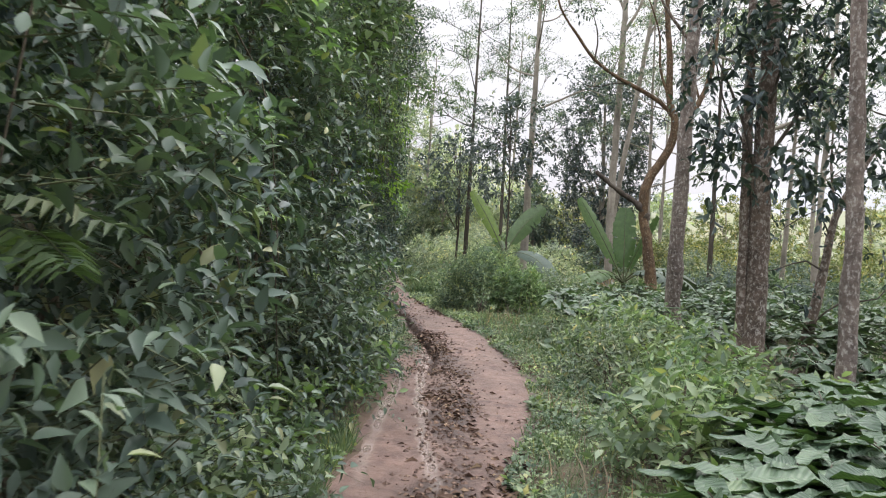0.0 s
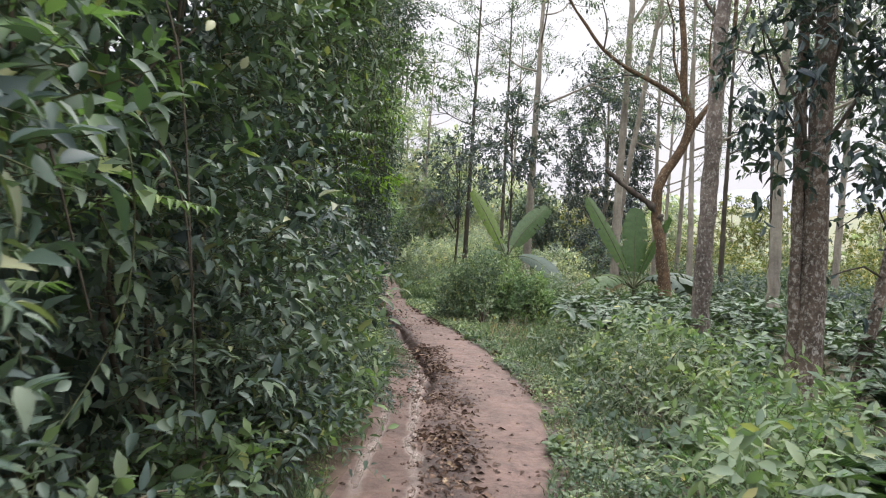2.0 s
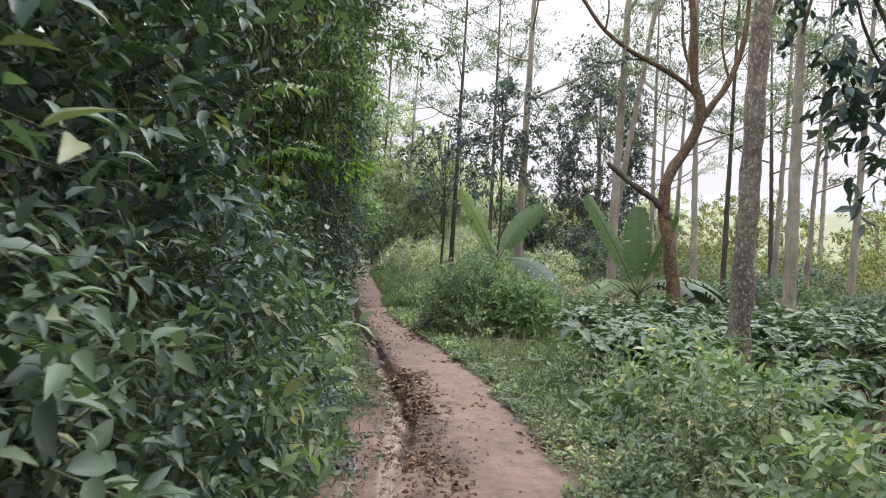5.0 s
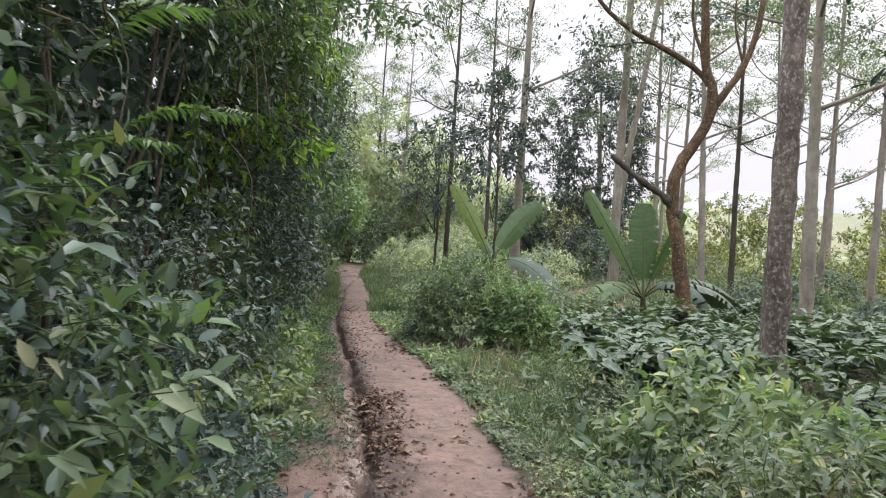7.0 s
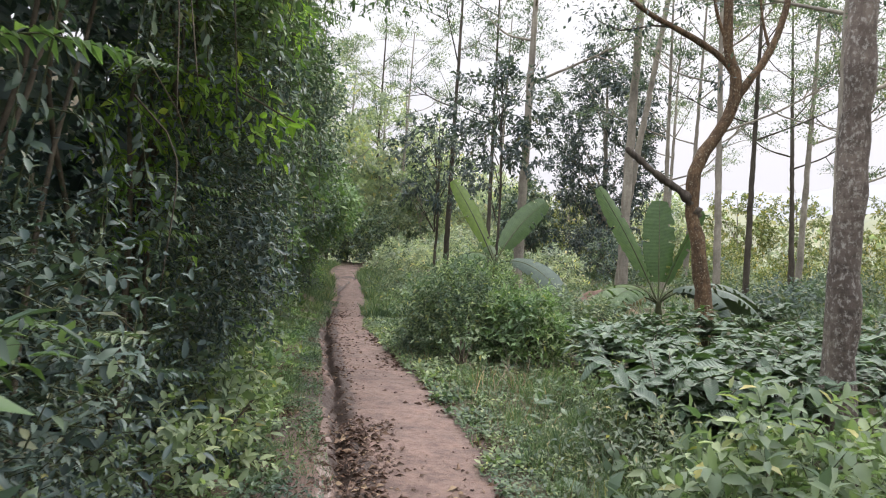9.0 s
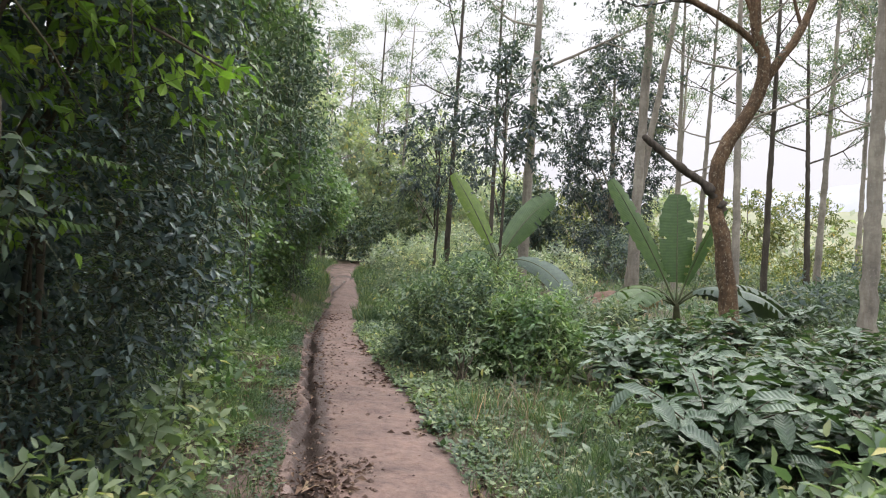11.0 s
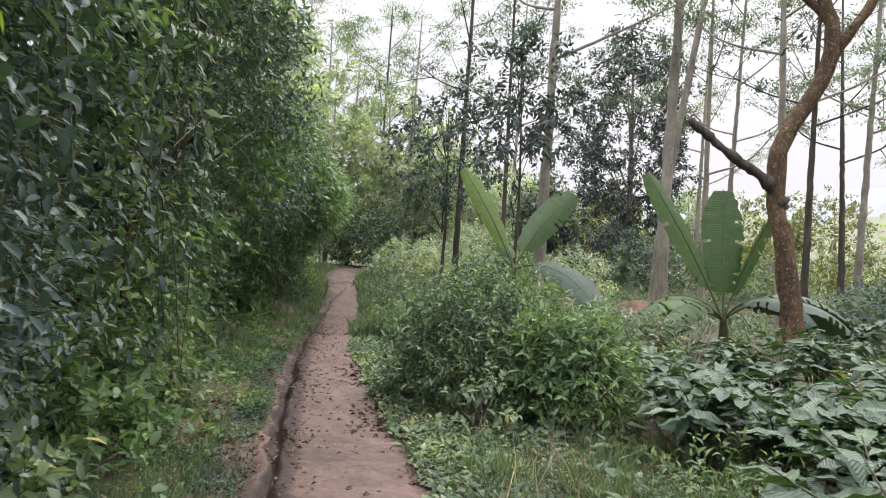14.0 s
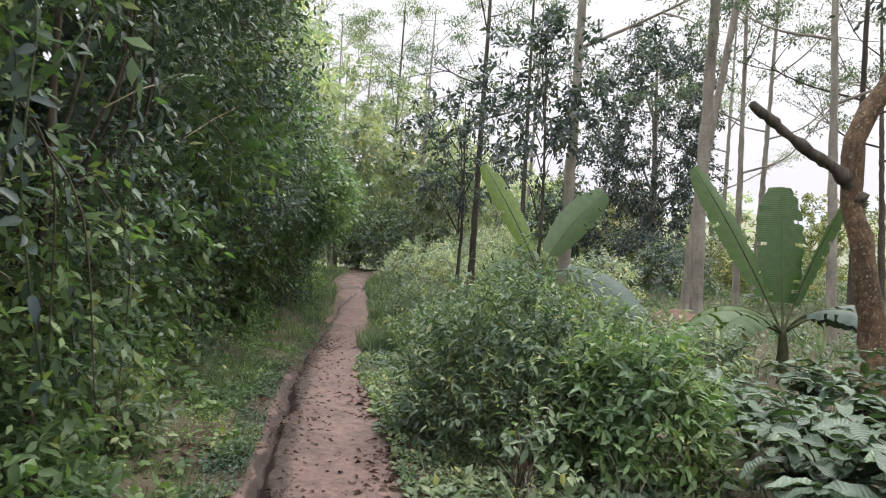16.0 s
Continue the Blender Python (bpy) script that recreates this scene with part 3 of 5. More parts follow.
def thicket_section(y0, y1, k, dense, size):
    """One stretch of the overgrown bank: stems, dark small-leaved growth, light broad-leaved weeds, hanging vines."""
    rs = np.random.RandomState(100 + k)
    ym = (y0 + y1) / 2
    top = float(np.interp(ym, [0, 4, 8, 12.5, 15, 18, 24, 36], [4.2, 4.9, 6.0, 7.2, 6.0, 5.2, 5.0, 5.0]))
    base = np.array([float(face_x(ym, 0.0)) - 0.9, ym, 0.0])
    base[2] = float(ground_z(base[0], ym))
    ob = thing("thicket_shrub", base, "dense dark green roadside thicket climbing over a bank", "shrub", "thicket beside the path")
    area = (y1 - y0) * top
    sets = {"dark": [], "mid": [], "lime": []}
    stick = []
    for depth, share in ((0.0, 1.0), (0.30, 0.75), (0.75, 0.40)):
        n = int(area * dense * share)
        y = rs.uniform(y0 - 0.15, y1 + 0.15, n)
        z = top * rs.uniform(0, 1, n) ** 1.08
        lump = fbm(y + 40, z + 7, 0.62, 201, 3)
        x = face_x(y, z) - depth + (0.30 + 0.62 * smoothstep(0.3, 1.4, z)) * (lump - 0.05) + rs.normal(0, 0.12, n) - 0.9 * smoothstep(top - 1.6, top, z)
        g = ground_z(x, y)
        keep = (rs.uniform(0, 1, n) < (0.60 + 2.3 * lump if depth == 0 else 0.80 + 1.2 * lump)) | (depth > 0.5)
        zz = np.maximum(z + smooth_at(y, G_Y, G_Z), g + 0.05)
        p = np.stack([x, y, zz], -1)[keep] - base
        zk, yk = z[keep], y[keep]
        m = len(p)
        way = np.stack([rs.normal(0.75, 0.35, m), rs.normal(-0.15, 0.55, m), rs.normal(0.15 if ym > 9 else 0.45, 0.5, m)], -1)
        kind = 1.15 * value_noise(yk + 11, zk * 1.1 + 3, 0.55, 301) + 0.35 * value_noise(yk, zk, 2.1, 303) + rs.normal(0, 0.16, m) + (0.40 if ym > 15.6 else -0.06 if ym > 13 else -0.24 if ym > 9.6 else 0.10) - 0.7 * (ym < 3) * smoothstep(2.2, 1.2, zk) - 0.5 * (5.0 < ym < 9.6) * smoothstep(3.6, 2.6, zk) + 0.22 * smoothstep(3.0, 4.2, zk) * (ym < 9.6) + 0.42 * smoothstep(1.4, 0.5, zk) * (ym > 9.6)
        for key, sel, count, ln, ratio in (("dark", kind < 0.12, 8, 0.100, 0.44), ("mid", (kind >= 0.12) & (kind < 0.42), 8, 0.130, 0.38), ("lime", kind >= 0.42, 7, 0.155, 0.46)):
            if not sel.any():
                continue
            q, w = p[sel], way[sel]
            tw = rs.uniform(0.22, 0.55, len(q)) * (0.45 + 0.55 * smoothstep(0.4, 1.4, zk[sel]) if ym > 8 else 1.0)
            P, A, Fc, S = sprigs(rs, q, w, tw, count, ln * size * np.clip(np.exp(rs.normal(-0.08, 0.30, len(q))), 0.4, 1.2), 0.8, 0.34 if ym > 9 else 0.16, 0.8 if ym > 9 else 1.25)
            sets[key].append(leaves(P, A, Fc, S, ratio * rs.uniform(0.8, 1.2, len(P)), OVATE if depth < 0.2 and 1.5 < ym < 6 else OVAL if depth < 0.2 and ym < 14 else LEAFLET if depth > 0.5 or y0 > 12 or (depth > 0.2 and ym > 9) else LEAF))
            if depth < 0.5:
                stick.append(twigs(q, w, tw, 0.25))
    # large dark backing leaves, added deep inside to close gaps to the sky
    for depth, rate in ((1.05, 85), (1.6, 60), (2.2, 22)):
        n = int(area * rate)
        y, z = rs.uniform(y0 - 0.2, y1 + 0.2, n), rs.uniform(0, top - 0.4 * depth, n)
        p = np.stack([face_x(y, z) - depth + rs.normal(0, 0.15, n), y, z + smooth_at(y, G_Y, G_Z)], -1)
        p[:, 2] = np.maximum(p[:, 2], ground_z(p[:, 0], y) + 0.03)
        sets["dark"].append(leaves(p - base, rs.normal(0, 0.7, (n, 3)) + [0.2, 0, -0.3], rs.normal(0, 0.4, (n, 3)) + [0.9, 0, 0.5], rs.uniform(0.18, 0.32, n), 0.6, LEAF))
    mats = {"dark": M_VINE if 5.5 < ym < 15 or ym < 1 else M_DARK, "mid": M_MID, "lime": M_LIME}
    text = {"dark": "small dark green leaves", "mid": "fresh green leaves", "lime": "light green broad weed leaves"}
    for key, pieces in sets.items():
        if pieces:
            v, f = join(pieces)
            part("foliage", mesh_of("foliage", v, f, mats[key], True), ob, text[key], "stuff")
    v, f = join(stick)
    part("branchwork", mesh_of("branchwork", v, f, M_STEM), ob, "thin green-brown twigs", "stuff")
    for s in range(4):
        y = rs.uniform(y0, y1)
        z1 = rs.uniform(top * 0.5, top * 0.9)
        pts = [(float(face_x(y, z)) - 0.55 * (1 - 0.5 * z / top) + rs.normal(0, 0.12), y + rs.normal(0, 0.2), z) for z in np.linspace(0.1, z1, 5)]
        pts = spline(np.array(pts) + [0, 0, float(np.interp(y, G_Y, G_Z))], 0.3) - base
        part("stem", mesh_of("stem", *tube(pts, np.linspace(0.022, 0.008, len(pts)), 6), M_TWIG, True), ob)
    for s in range(7 if ym < 17 else 3):                 # long shoots of fern-like leaves that stand out of the mass
        y, z1 = rs.uniform(y0, y1), rs.uniform(0.6, min(top - 1.0, 4.5))
        ln = rs.uniform(0.55, 1.0)
        o = np.array([float(face_x(y, z1)) - 0.25, y, z1 + float(np.interp(y, G_Y, G_Z))]) - base
        d = unit(np.array([rs.uniform(0.4, 0.8), rs.normal(-0.3, 0.4), rs.uniform(0.2, 0.8)]))
        c = spline([o, o + d * ln * 0.6, o + d * ln + [0.08, 0, -ln * 0.22]], 0.035)
        w = unit(np.gradient(c, axis=0))
        sd = unit(np.cross(w, [0.0, 0.0, 1.0]))
        k = np.arange(4, len(c))
        grow = np.sin(np.pi * (k - 2) / len(c)) ** 0.6
        P = np.concatenate([c[k], c[k]])
        A = np.concatenate([sd[k] + w[k] * 0.45, -sd[k] + w[k] * 0.45]) + rs.normal(0, 0.08, (2 * len(k), 3)) - [0, 0, 0.18]
        v, f = leaves(P, A, np.tile([0.1, 0, 1.0], (len(P), 1)) + rs.normal(0, 0.12, (len(P), 3)), np.tile(grow, 2) * rs.uniform(0.11, 0.17), 0.24, LEAF)
        sh = part("shoot", mesh_of("shoot", *tube(c[::3], np.linspace(0.006, 0.002, len(c[::3])), 5), M_STEM, True), ob)
        part("frond", mesh_of("frond", v, f, M_LIME if s % 2 else M_MID), sh, "feathery green frond")
    for s in range(3 if 1.5 < ym < 17 else 0):           # bare dry stalks that stick out sideways
        y, z1 = rs.uniform(y0, y1), rs.uniform(0.5, 2.8)
        o = np.array([float(face_x(y, z1)) - 0.15, y, z1 + float(np.interp(y, G_Y, G_Z))]) - base
        d = unit(np.array([rs.uniform(0.05, 0.35), rs.choice([-1.0, 1.0]), rs.normal(0, 0.35)])) * rs.uniform(0.5, 1.1)
        part("dry_stalk", mesh_of("dry_stalk", *tube(np.array([o, o + d * 0.5 + [0.02, 0, 0.03], o + d]), [0.006, 0.005, 0.003], 5), M_STRAW, True), ob, "bare pale dry stalk")
    for s in range(12 if 7.5 < ym < 16 else 3 if ym < 16 else 0):      # strands of a climber that hang down the face
        y, z1, ln = rs.uniform(y0, y1), rs.uniform(1.8, min(top - 0.6, 5.2)), rs.uniform(0.7, 1.9)
        x = float(face_x(y, z1)) + 0.72 * float(fbm(y + 40, z1 + 7, 0.62, 201, 3)) + rs.uniform(0.12, 0.34)
        c = spline(np.array([(x - 0.3, y, z1 + 0.1), (x, y + rs.normal(0, 0.1), z1), (x + rs.normal(0, 0.06), y + rs.normal(0, 0.15), z1 - ln * 0.5), (x + rs.normal(0, 0.08), y + rs.normal(0, 0.25), z1 - ln)]), 0.05) + [0, 0, float(np.interp(y, G_Y, G_Z))] - base
        A = rs.normal(0, 0.6, (len(c), 3)) + [0.25, 0, -0.75]
        v, f = leaves(c, A, rs.normal(0, 0.35, (len(c), 3)) + [0.8, -0.3, 0.6], rs.uniform(0.05, 0.10, len(c)), 0.48, OVAL)
        st = part("climber", mesh_of("climber", *tube(c[::2], 0.004, 5), M_STEM, True), ob, "hanging strand of a climber")
        part("climber_leaves", mesh_of("climber_leaves", v, f, M_MID if s % 4 == 0 else M_DARK, True), st, "row of small drooping leaves")
    for s in range(3):
        y = rs.uniform(y0, y1)
        z1 = rs.uniform(1.6, top * 0.75)
        ln = rs.uniform(0.6, 1.5)
        x = float(face_x(y, z1)) + 0.22
        pts = spline(np.array([(x - 0.2, y, z1), (x, y + 0.1, z1 - ln * 0.3), (x + 0.05 + rs.normal(0, 0.06), y + rs.normal(0, 0.2), z1 - ln)]), 0.12) + [0, 0, float(np.interp(y, G_Y, G_Z))] - base
        part("vine", mesh_of("vine", *tube(pts, np.linspace(0.006, 0.003, len(pts)), 5), M_TWIG, True), ob, "thin bare hanging vine")
    return ob


edges = [-3, 0.8, 2.8, 4.6, 6.2, 7.8, 9.6, 11.4, 13.4, 15.6, 18, 21, 24.5, 28.5, 33, 37]
for k in range(len(edges) - 1):
    y0, y1 = edges[k], edges[k + 1]
    near = y1 < 17
    thicket_section(y0, y1, k, (20 if y1 < 1.5 else 80 if y1 < 9 else 118 if near else 75), (0.95 if y1 < 9 else 0.68 if near else 0.95))


def hanging_bough(root, tip, spray, n, leaf, mat, seed, label):
    """A branch that leans out of the thicket, with drooping twigs of leaves along its outer half."""
    rs = np.random.RandomState(seed)
    root, tip = np.array(root, float), np.array(tip, float)
    at = np.array([root[0], root[1], float(ground_z(root[0], root[1])) - 0.05])
    ob = thing("overhanging_branch", at, label, "branch", "branches over the path")
    c = spline([(0, 0, 0), (root - at) * 0.6, root - at, (root + tip) / 2 - at + [0, 0, 0.12], tip - at], 0.12)
    part("limb", mesh_of("limb", *tube(c, np.linspace(0.03, 0.006, len(c)), 7), M_TWIG, True), ob)
    t = rs.uniform(0.45, 1.0, n)
    q = c[(t * (len(c) - 1)).astype(int)] + rs.normal(0, 1, (n, 3)) * spray * 0.5
    w = rs.normal(0, 0.5, (n, 3)) + unit(tip - root) * 0.5 + [0, 0, -0.25]
    tw = rs.uniform(0.2, 0.45, n)
    P, A, Fc, S = sprigs(rs, q, w, tw, 8, leaf, 0.75, 0.4, 0.7)
    part("foliage", mesh_of("foliage", *leaves(P, A, Fc, S, 0.42 * rs.uniform(0.8, 1.2, len(P)), OVATE), mat), ob, "", "stuff")
    part("branchwork", mesh_of("branchwork", *twigs(q, w, tw, 0.4), M_STEM), ob, "", "stuff")
    return ob


hanging_bough((-1.7, 10.8, 2.9), (-0.62, 10.9, 2.65), (0.34, 0.34, 0.30), 52, 0.115, M_BOUGH, 901, "leaning branch with bright yellow-green drooping leaves")
hanging_bough((-1.9, 11.6, 3.6), (-0.75, 11.8, 3.55), (0.45, 0.5, 0.4), 70, 0.105, M_BOUGH, 902, "leaning branch with bright yellow-green drooping leaves")
hanging_bough((-1.9, 12.6, 4.7), (0.15, 12.8, 4.6), (0.6, 0.6, 0.35), 130, 0.10, M_MID, 903, "leafy branch that leans out high over the path")
hanging_bough((-1.9, 14.6, 5.0), (-0.2, 15.0, 5.6), (0.8, 0.8, 0.6), 150, 0.10, M_MID, 904, "leafy branch that leans out high over the path")
hanging_bough((-2.2, 8.8, 3.9), (-0.9, 9.2, 3.75), (0.4, 0.4, 0.3), 46, 0.12, M_LIME, 905, "leafy branch that leans out of the thicket")


def limb_tree(name, at, limbs, mats, label, crowns=(), group="", category="tree"):
    """A tree from limbs given as point lists with end radii; the first is the trunk. Places from the foot."""
    at = np.array([at[0], at[1], float(ground_z(at[0], at[1])) - 0.05])
    ob = thing(name, at, label, category, group)
    for k, (pts, r0, r1, mat, what) in enumerate(limbs):
        s = spline(pts, 0.25 if what != "dead_limb" else 0.07)
        t = np.linspace(0, 1, len(s))
        rs = np.random.RandomState(int(abs(at[0] * 91 + at[1] * 17)) + k)
        r = (r0 + (r1 - r0) * t) * (1 + 0.05 * rs.normal(size=len(s)))
        if what == "dead_limb":
            r = r * (1 + 0.13 * rs.normal(size=len(s)))
        if k == 0:
            r = r * (1 + 0.45 * np.exp(-t * np.linalg.norm(s[-1] - s[0]) / 0.22))
        wob = rs.normal(0, 0.012, s.shape) * (r[:, None] / 0.15)
        part(what, mesh_of(what, *tube(s + wob, r, 12 if r0 > 0.05 else 6), mat, True), ob)
    for v, f, mat, what in crowns:
        part("crown", mesh_of("crown", v, f, mat), ob, what, "stuff")
    return ob


def clump_leaves(rs, centres, radius, per, length, ratio, flat=0.5, shape=LEAFLET, droop=0.2):
    """Loose clouds of leaves round points."""
    c = np.repeat(np.asarray(centres, float), per, 0)
    n = len(c)
    d = rs.normal(0, 1, (n, 3)) * radius * 0.55
    d[:, 2] *= flat
    a = unit(d) + rs.normal(0, 0.5, (n, 3))
    a[:, 2] -= droop
    f = rs.normal(0, 0.4, (n, 3))
    f[:, 2] += 1
    return leaves(c + d, a, f, length * rs.uniform(0.6, 1.3, n), ratio, shape)


def fork_tree(at, height, r, lean, mat, leafmat, label, seed, first=0.45, spread=0.35, ends=26, fronds=8, leaf=0.15, ratio=0.36, clump=0.95, name="tree", group="", base_bend=0.0):
    """Slender tree with forking upper limbs and a loose feathery crown."""
    rs = np.random.RandomState(seed)
    lx, ly = lean
    trunk = [(0, 0, 0), (lx * height * 0.3 + base_bend, ly * height * 0.3, height * 0.3), (lx * height * 0.65, ly * height * 0.65, height * 0.65), (lx * height, ly * height, height)]
    sp = spline(trunk, 0.3)
    limbs = [(trunk, r, r * 0.25, mat, "trunk")]
    tips = [sp[-1]]
    for b in range(max(4, ends // 4)):
        t = first + (1 - first) * (b + rs.uniform(0, 0.9)) / max(4, ends // 4)
        o = sp[min(len(sp) - 1, int(t * (len(sp) - 1)))]
        az = b * 2.4 + rs.uniform(-0.5, 0.5)
        ln = height * spread * (1.15 - 0.6 * t) * rs.uniform(0.7, 1.2)
        d = np.array([math.cos(az), math.sin(az), 0.0])
        e = o + d * ln + [0, 0, ln * rs.uniform(0.45, 0.9)]
        m = o + d * ln * 0.5 + [0, 0, ln * 0.22]
        rb = r * (1 - 0.75 * t) * 0.5
        limbs.append(([o, m, e], rb, rb * 0.3, mat, "limb"))
        tips.append(e)
        for s in range(3):
            q = m + (e - m) * rs.uniform(0, 0.8)
            e2 = q + rs.normal(0, 0.28, 3) * ln + d * ln * 0.3 + [0, 0, ln * 0.2]
            limbs.append(([q, (q + e2) / 2 + rs.normal(0, 0.03, 3) * ln, e2], rb * 0.5, rb * 0.15, mat, "limb"))
            tips.append(e2)
    for o, m, e in [l[0] for l in limbs[1:]]:
        tips.append(m + (e - m) * 0.45)
    tips = np.repeat(np.array(tips), fronds, 0)
    n = len(tips)
    az = rs.uniform(0, 6.3, n)
    way = np.stack([np.cos(az), np.sin(az), rs.normal(0.12, 0.18, n)], -1)
    P, A, Fc, S = sprigs(rs, tips + rs.normal(0, 0.10, (n, 3)), way, rs.uniform(0.45, 1.0, n) * clump, 9, leaf, 0.8, 0.12, 1.6)
    v, f = leaves(P, A, Fc, S, ratio, LEAFLET)
    return limb_tree(name, at, limbs, {}, label, [(v, f, leafmat, "loose feathery foliage")], group)


# ---- the trees beside the path, nearest first ----
rs_a = np.random.RandomState(11)
v, f = clump_leaves(rs_a, np.array([(0.3, 0, 8.5), (1.2, 0.5, 9), (-0.8, 0.6, 9.3), (0.4, 1.2, 9.8), (0, -0.8, 10)]), 1.2, 260, 0.16, 0.4)
limb_tree("plantation_tree", (4.33, 7.15), [
    ([(0, 0, 0), (0.03, 0, 2.5), (-0.03, 0, 5.5), (0, 0, 9.5)], 0.095, 0.06, M_BARK_PINK, "trunk"),
    ([(0.0, 0, 5.2), (0.5, 0.2, 6.5), (1.0, 0.4, 8.6)], 0.035, 0.015, M_BARK_PINK, "limb")],
    {}, "slim tree with pale pinkish-grey blotched bark", [(v, f, M_FAR, "high thin foliage")], "trees on the right")

rs_b = np.random.RandomState(12)
tips = np.array([(-0.5, -0.3, 2.75), (0.6, -0.4, 2.7), (1.2, -0.1, 2.9), (0.1, -0.5, 3.1), (1.8, 0.2, 3.3), (1.7, 0, 4.1), (2.0, 0.3, 4.8), (-0.8, -0.1, 3.6), (-0.5, -0.1, 3.3), (-0.3, -0.5, 3.9), (0.1, -0.3, 4.2), (0.6, -0.2, 3.9), (0.9, 0.1, 3.5), (-0.7, 0.3, 4.3), (0.4, 0.5, 4.6), (-0.1, -0.6, 4.9), (0.9, -0.4, 4.6), (1.3, 0.2, 4.2), (0.2, 0.1, 5.3), (-0.6, -0.2, 5.4), (1.1, 0.0, 5.5), (1.5, -0.3, 3.4),
                 (-0.4, -0.3, 4.6), (0.0, -0.4, 4.5), (0.5, -0.3, 4.3), (-0.2, -0.3, 5.0), (0.4, -0.3, 5.0), (0.8, -0.2, 4.9), (1.5, 0.0, 5.0), (-0.9, 0.0, 4.9), (0.0, 0.2, 5.7), (0.7, 0.2, 5.8)])
nb = len(tips) * 9
P, A, Fc, S = sprigs(rs_b, np.repeat(tips, 9, 0) + rs_b.normal(0, 0.14, (nb, 3)), rs_b.normal(0, 1, (nb, 3)) + [0, 0, -0.1], rs_b.uniform(0.3, 0.6, nb), 8, 0.16, 0.7, 0.45)
limb_tree("plantation_tree", (4.15, 8.95), [
    ([(0, 0, 0), (0.03, 0, 1.4), (0.06, 0, 3.2), (0.12, 0, 6.5), (0.15, 0.1, 9.0)], 0.150, 0.08, M_BARK_BROWN, "trunk"),
    ([(0.04, 0, 2.6), (-0.3, -0.1, 3.6), (-0.6, 0.2, 4.6)], 0.03, 0.012, M_BARK_DARK, "limb"),
    ([(0.06, 0, 3.0), (0.5, 0, 3.7), (1.1, 0, 4.8)], 0.03, 0.012, M_BARK_DARK, "limb"),
    ([(0.07, 0, 3.6), (0.1, -0.4, 4.4), (0.2, -0.5, 5.2)], 0.025, 0.01, M_BARK_DARK, "limb")],
    {}, "brown lichen-spotted tree with dark drooping leaves", [(*leaves(P, A, Fc, S, 0.5, OVAL), M_TREELEAF, "large dark hanging leaves")], "trees on the right")
limb_tree("sapling", (4.0, 9.0), [([(0, 0, 0), (0.02, 0, 2), (0.0, 0, 4.5), (0.05, 0, 7.5)], 0.075, 0.045, M_BARK_BROWN, "trunk"), ([(0.01, 0, 3.2), (-0.3, 0.1, 3.9), (-0.5, 0.1, 4.9)], 0.018, 0.007, M_BARK_DARK, "limb"), ([(0.02, 0, 4.4), (0.3, -0.1, 5.2), (0.4, -0.1, 6.2)], 0.018, 0.007, M_BARK_DARK, "limb")], {}, "slim brown lichen-spotted stem beside a thicker tree", (), "", "tree")

rs_e = np.random.RandomState(17)
tips = np.array([(0.9, 0, 3.1), (1.3, 0.1, 3.6), (0.2, -0.1, 2.6), (-0.5, -0.2, 2.2), (-0.8, -0.2, 1.5), (0.9, -0.2, 2.0), (1.3, -0.2, 1.7), (0.5, 0.2, 3.8), (-0.2, -0.3, 1.2)])
nb = len(tips) * 4
P, A, Fc, S = sprigs(rs_e, np.repeat(tips, 4, 0) + rs_e.normal(0, 0.12, (nb, 3)), rs_e.normal(0, 1, (nb, 3)), rs_e.uniform(0.25, 0.5, nb), 7, 0.12, 0.7, 0.4)
limb_tree("young_tree", (5.3, 9.9), [
    ([(0, 0, 0), (0.10, 0, 0.6), (0.30, 0, 1.5), (0.45, 0, 2.4), (0.75, 0, 3.0), (1.2, 0.1, 3.7)], 0.085, 0.03, M_BARK_BROWN, "trunk"),
    ([(0.33, 0, 1.6), (0.0, -0.1, 1.75), (-0.5, -0.2, 1.6), (-0.9, -0.2, 1.5)], 0.016, 0.006, M_BARK_DARK, "limb"),
    ([(0.15, 0, 0.8), (0.5, -0.1, 1.15), (1.0, -0.2, 1.25), (1.3, -0.2, 1.7)], 0.018, 0.006, M_BARK_DARK, "limb"),
    ([(0.4, 0, 2.1), (0.15, -0.1, 2.5), (-0.4, -0.2, 2.2)], 0.014, 0.006, M_BARK_DARK, "limb"),
    ([(0.45, 0, 2.5), (0.42, 0.1, 3.2), (0.5, 0.2, 3.9)], 0.03, 0.012, M_BARK_BROWN, "limb")],
    {}, "crooked slim young tree with bare twigs", [(*leaves(P, A, Fc, S, 0.46, OVAL), M_TREELEAF, "few dark leaves")], "")

rs_c = np.random.RandomState(13)
v, f = clump_leaves(rs_c, np.array([(0.5, 0, 8.6), (1.3, 0.5, 9.4), (-0.6, 0.6, 9.3), (0.4, 1.2, 10.2), (1, -0.8, 10)]), 1.2, 260, 0.16, 0.4)
limb_tree("plantation_tree", (4.25, 12.3), [
    ([(0, 0, 0), (0.0, 0, 1.5), (0.08, 0, 3.5), (0.12, 0, 5.0), (0.25, 0, 7.5), (0.3, 0, 9.5)], 0.155, 0.09, M_BARK_PINK, "trunk"),
    ([(0.12, 0, 4.9), (0.5, 0.1, 5.6), (1.0, 0.2, 7.2)], 0.04, 0.015, M_BARK_BROWN, "limb"),
    ([(0.15, 0, 5.6), (-0.4, 0.1, 6.4), (-0.9, 0.2, 7.6)], 0.035, 0.014, M_BARK_BROWN, "limb")],
    {}, "tall tree with pinkish-brown blotched bark", [(v, f, M_FAR, "high thin foliage")], "trees on the right")

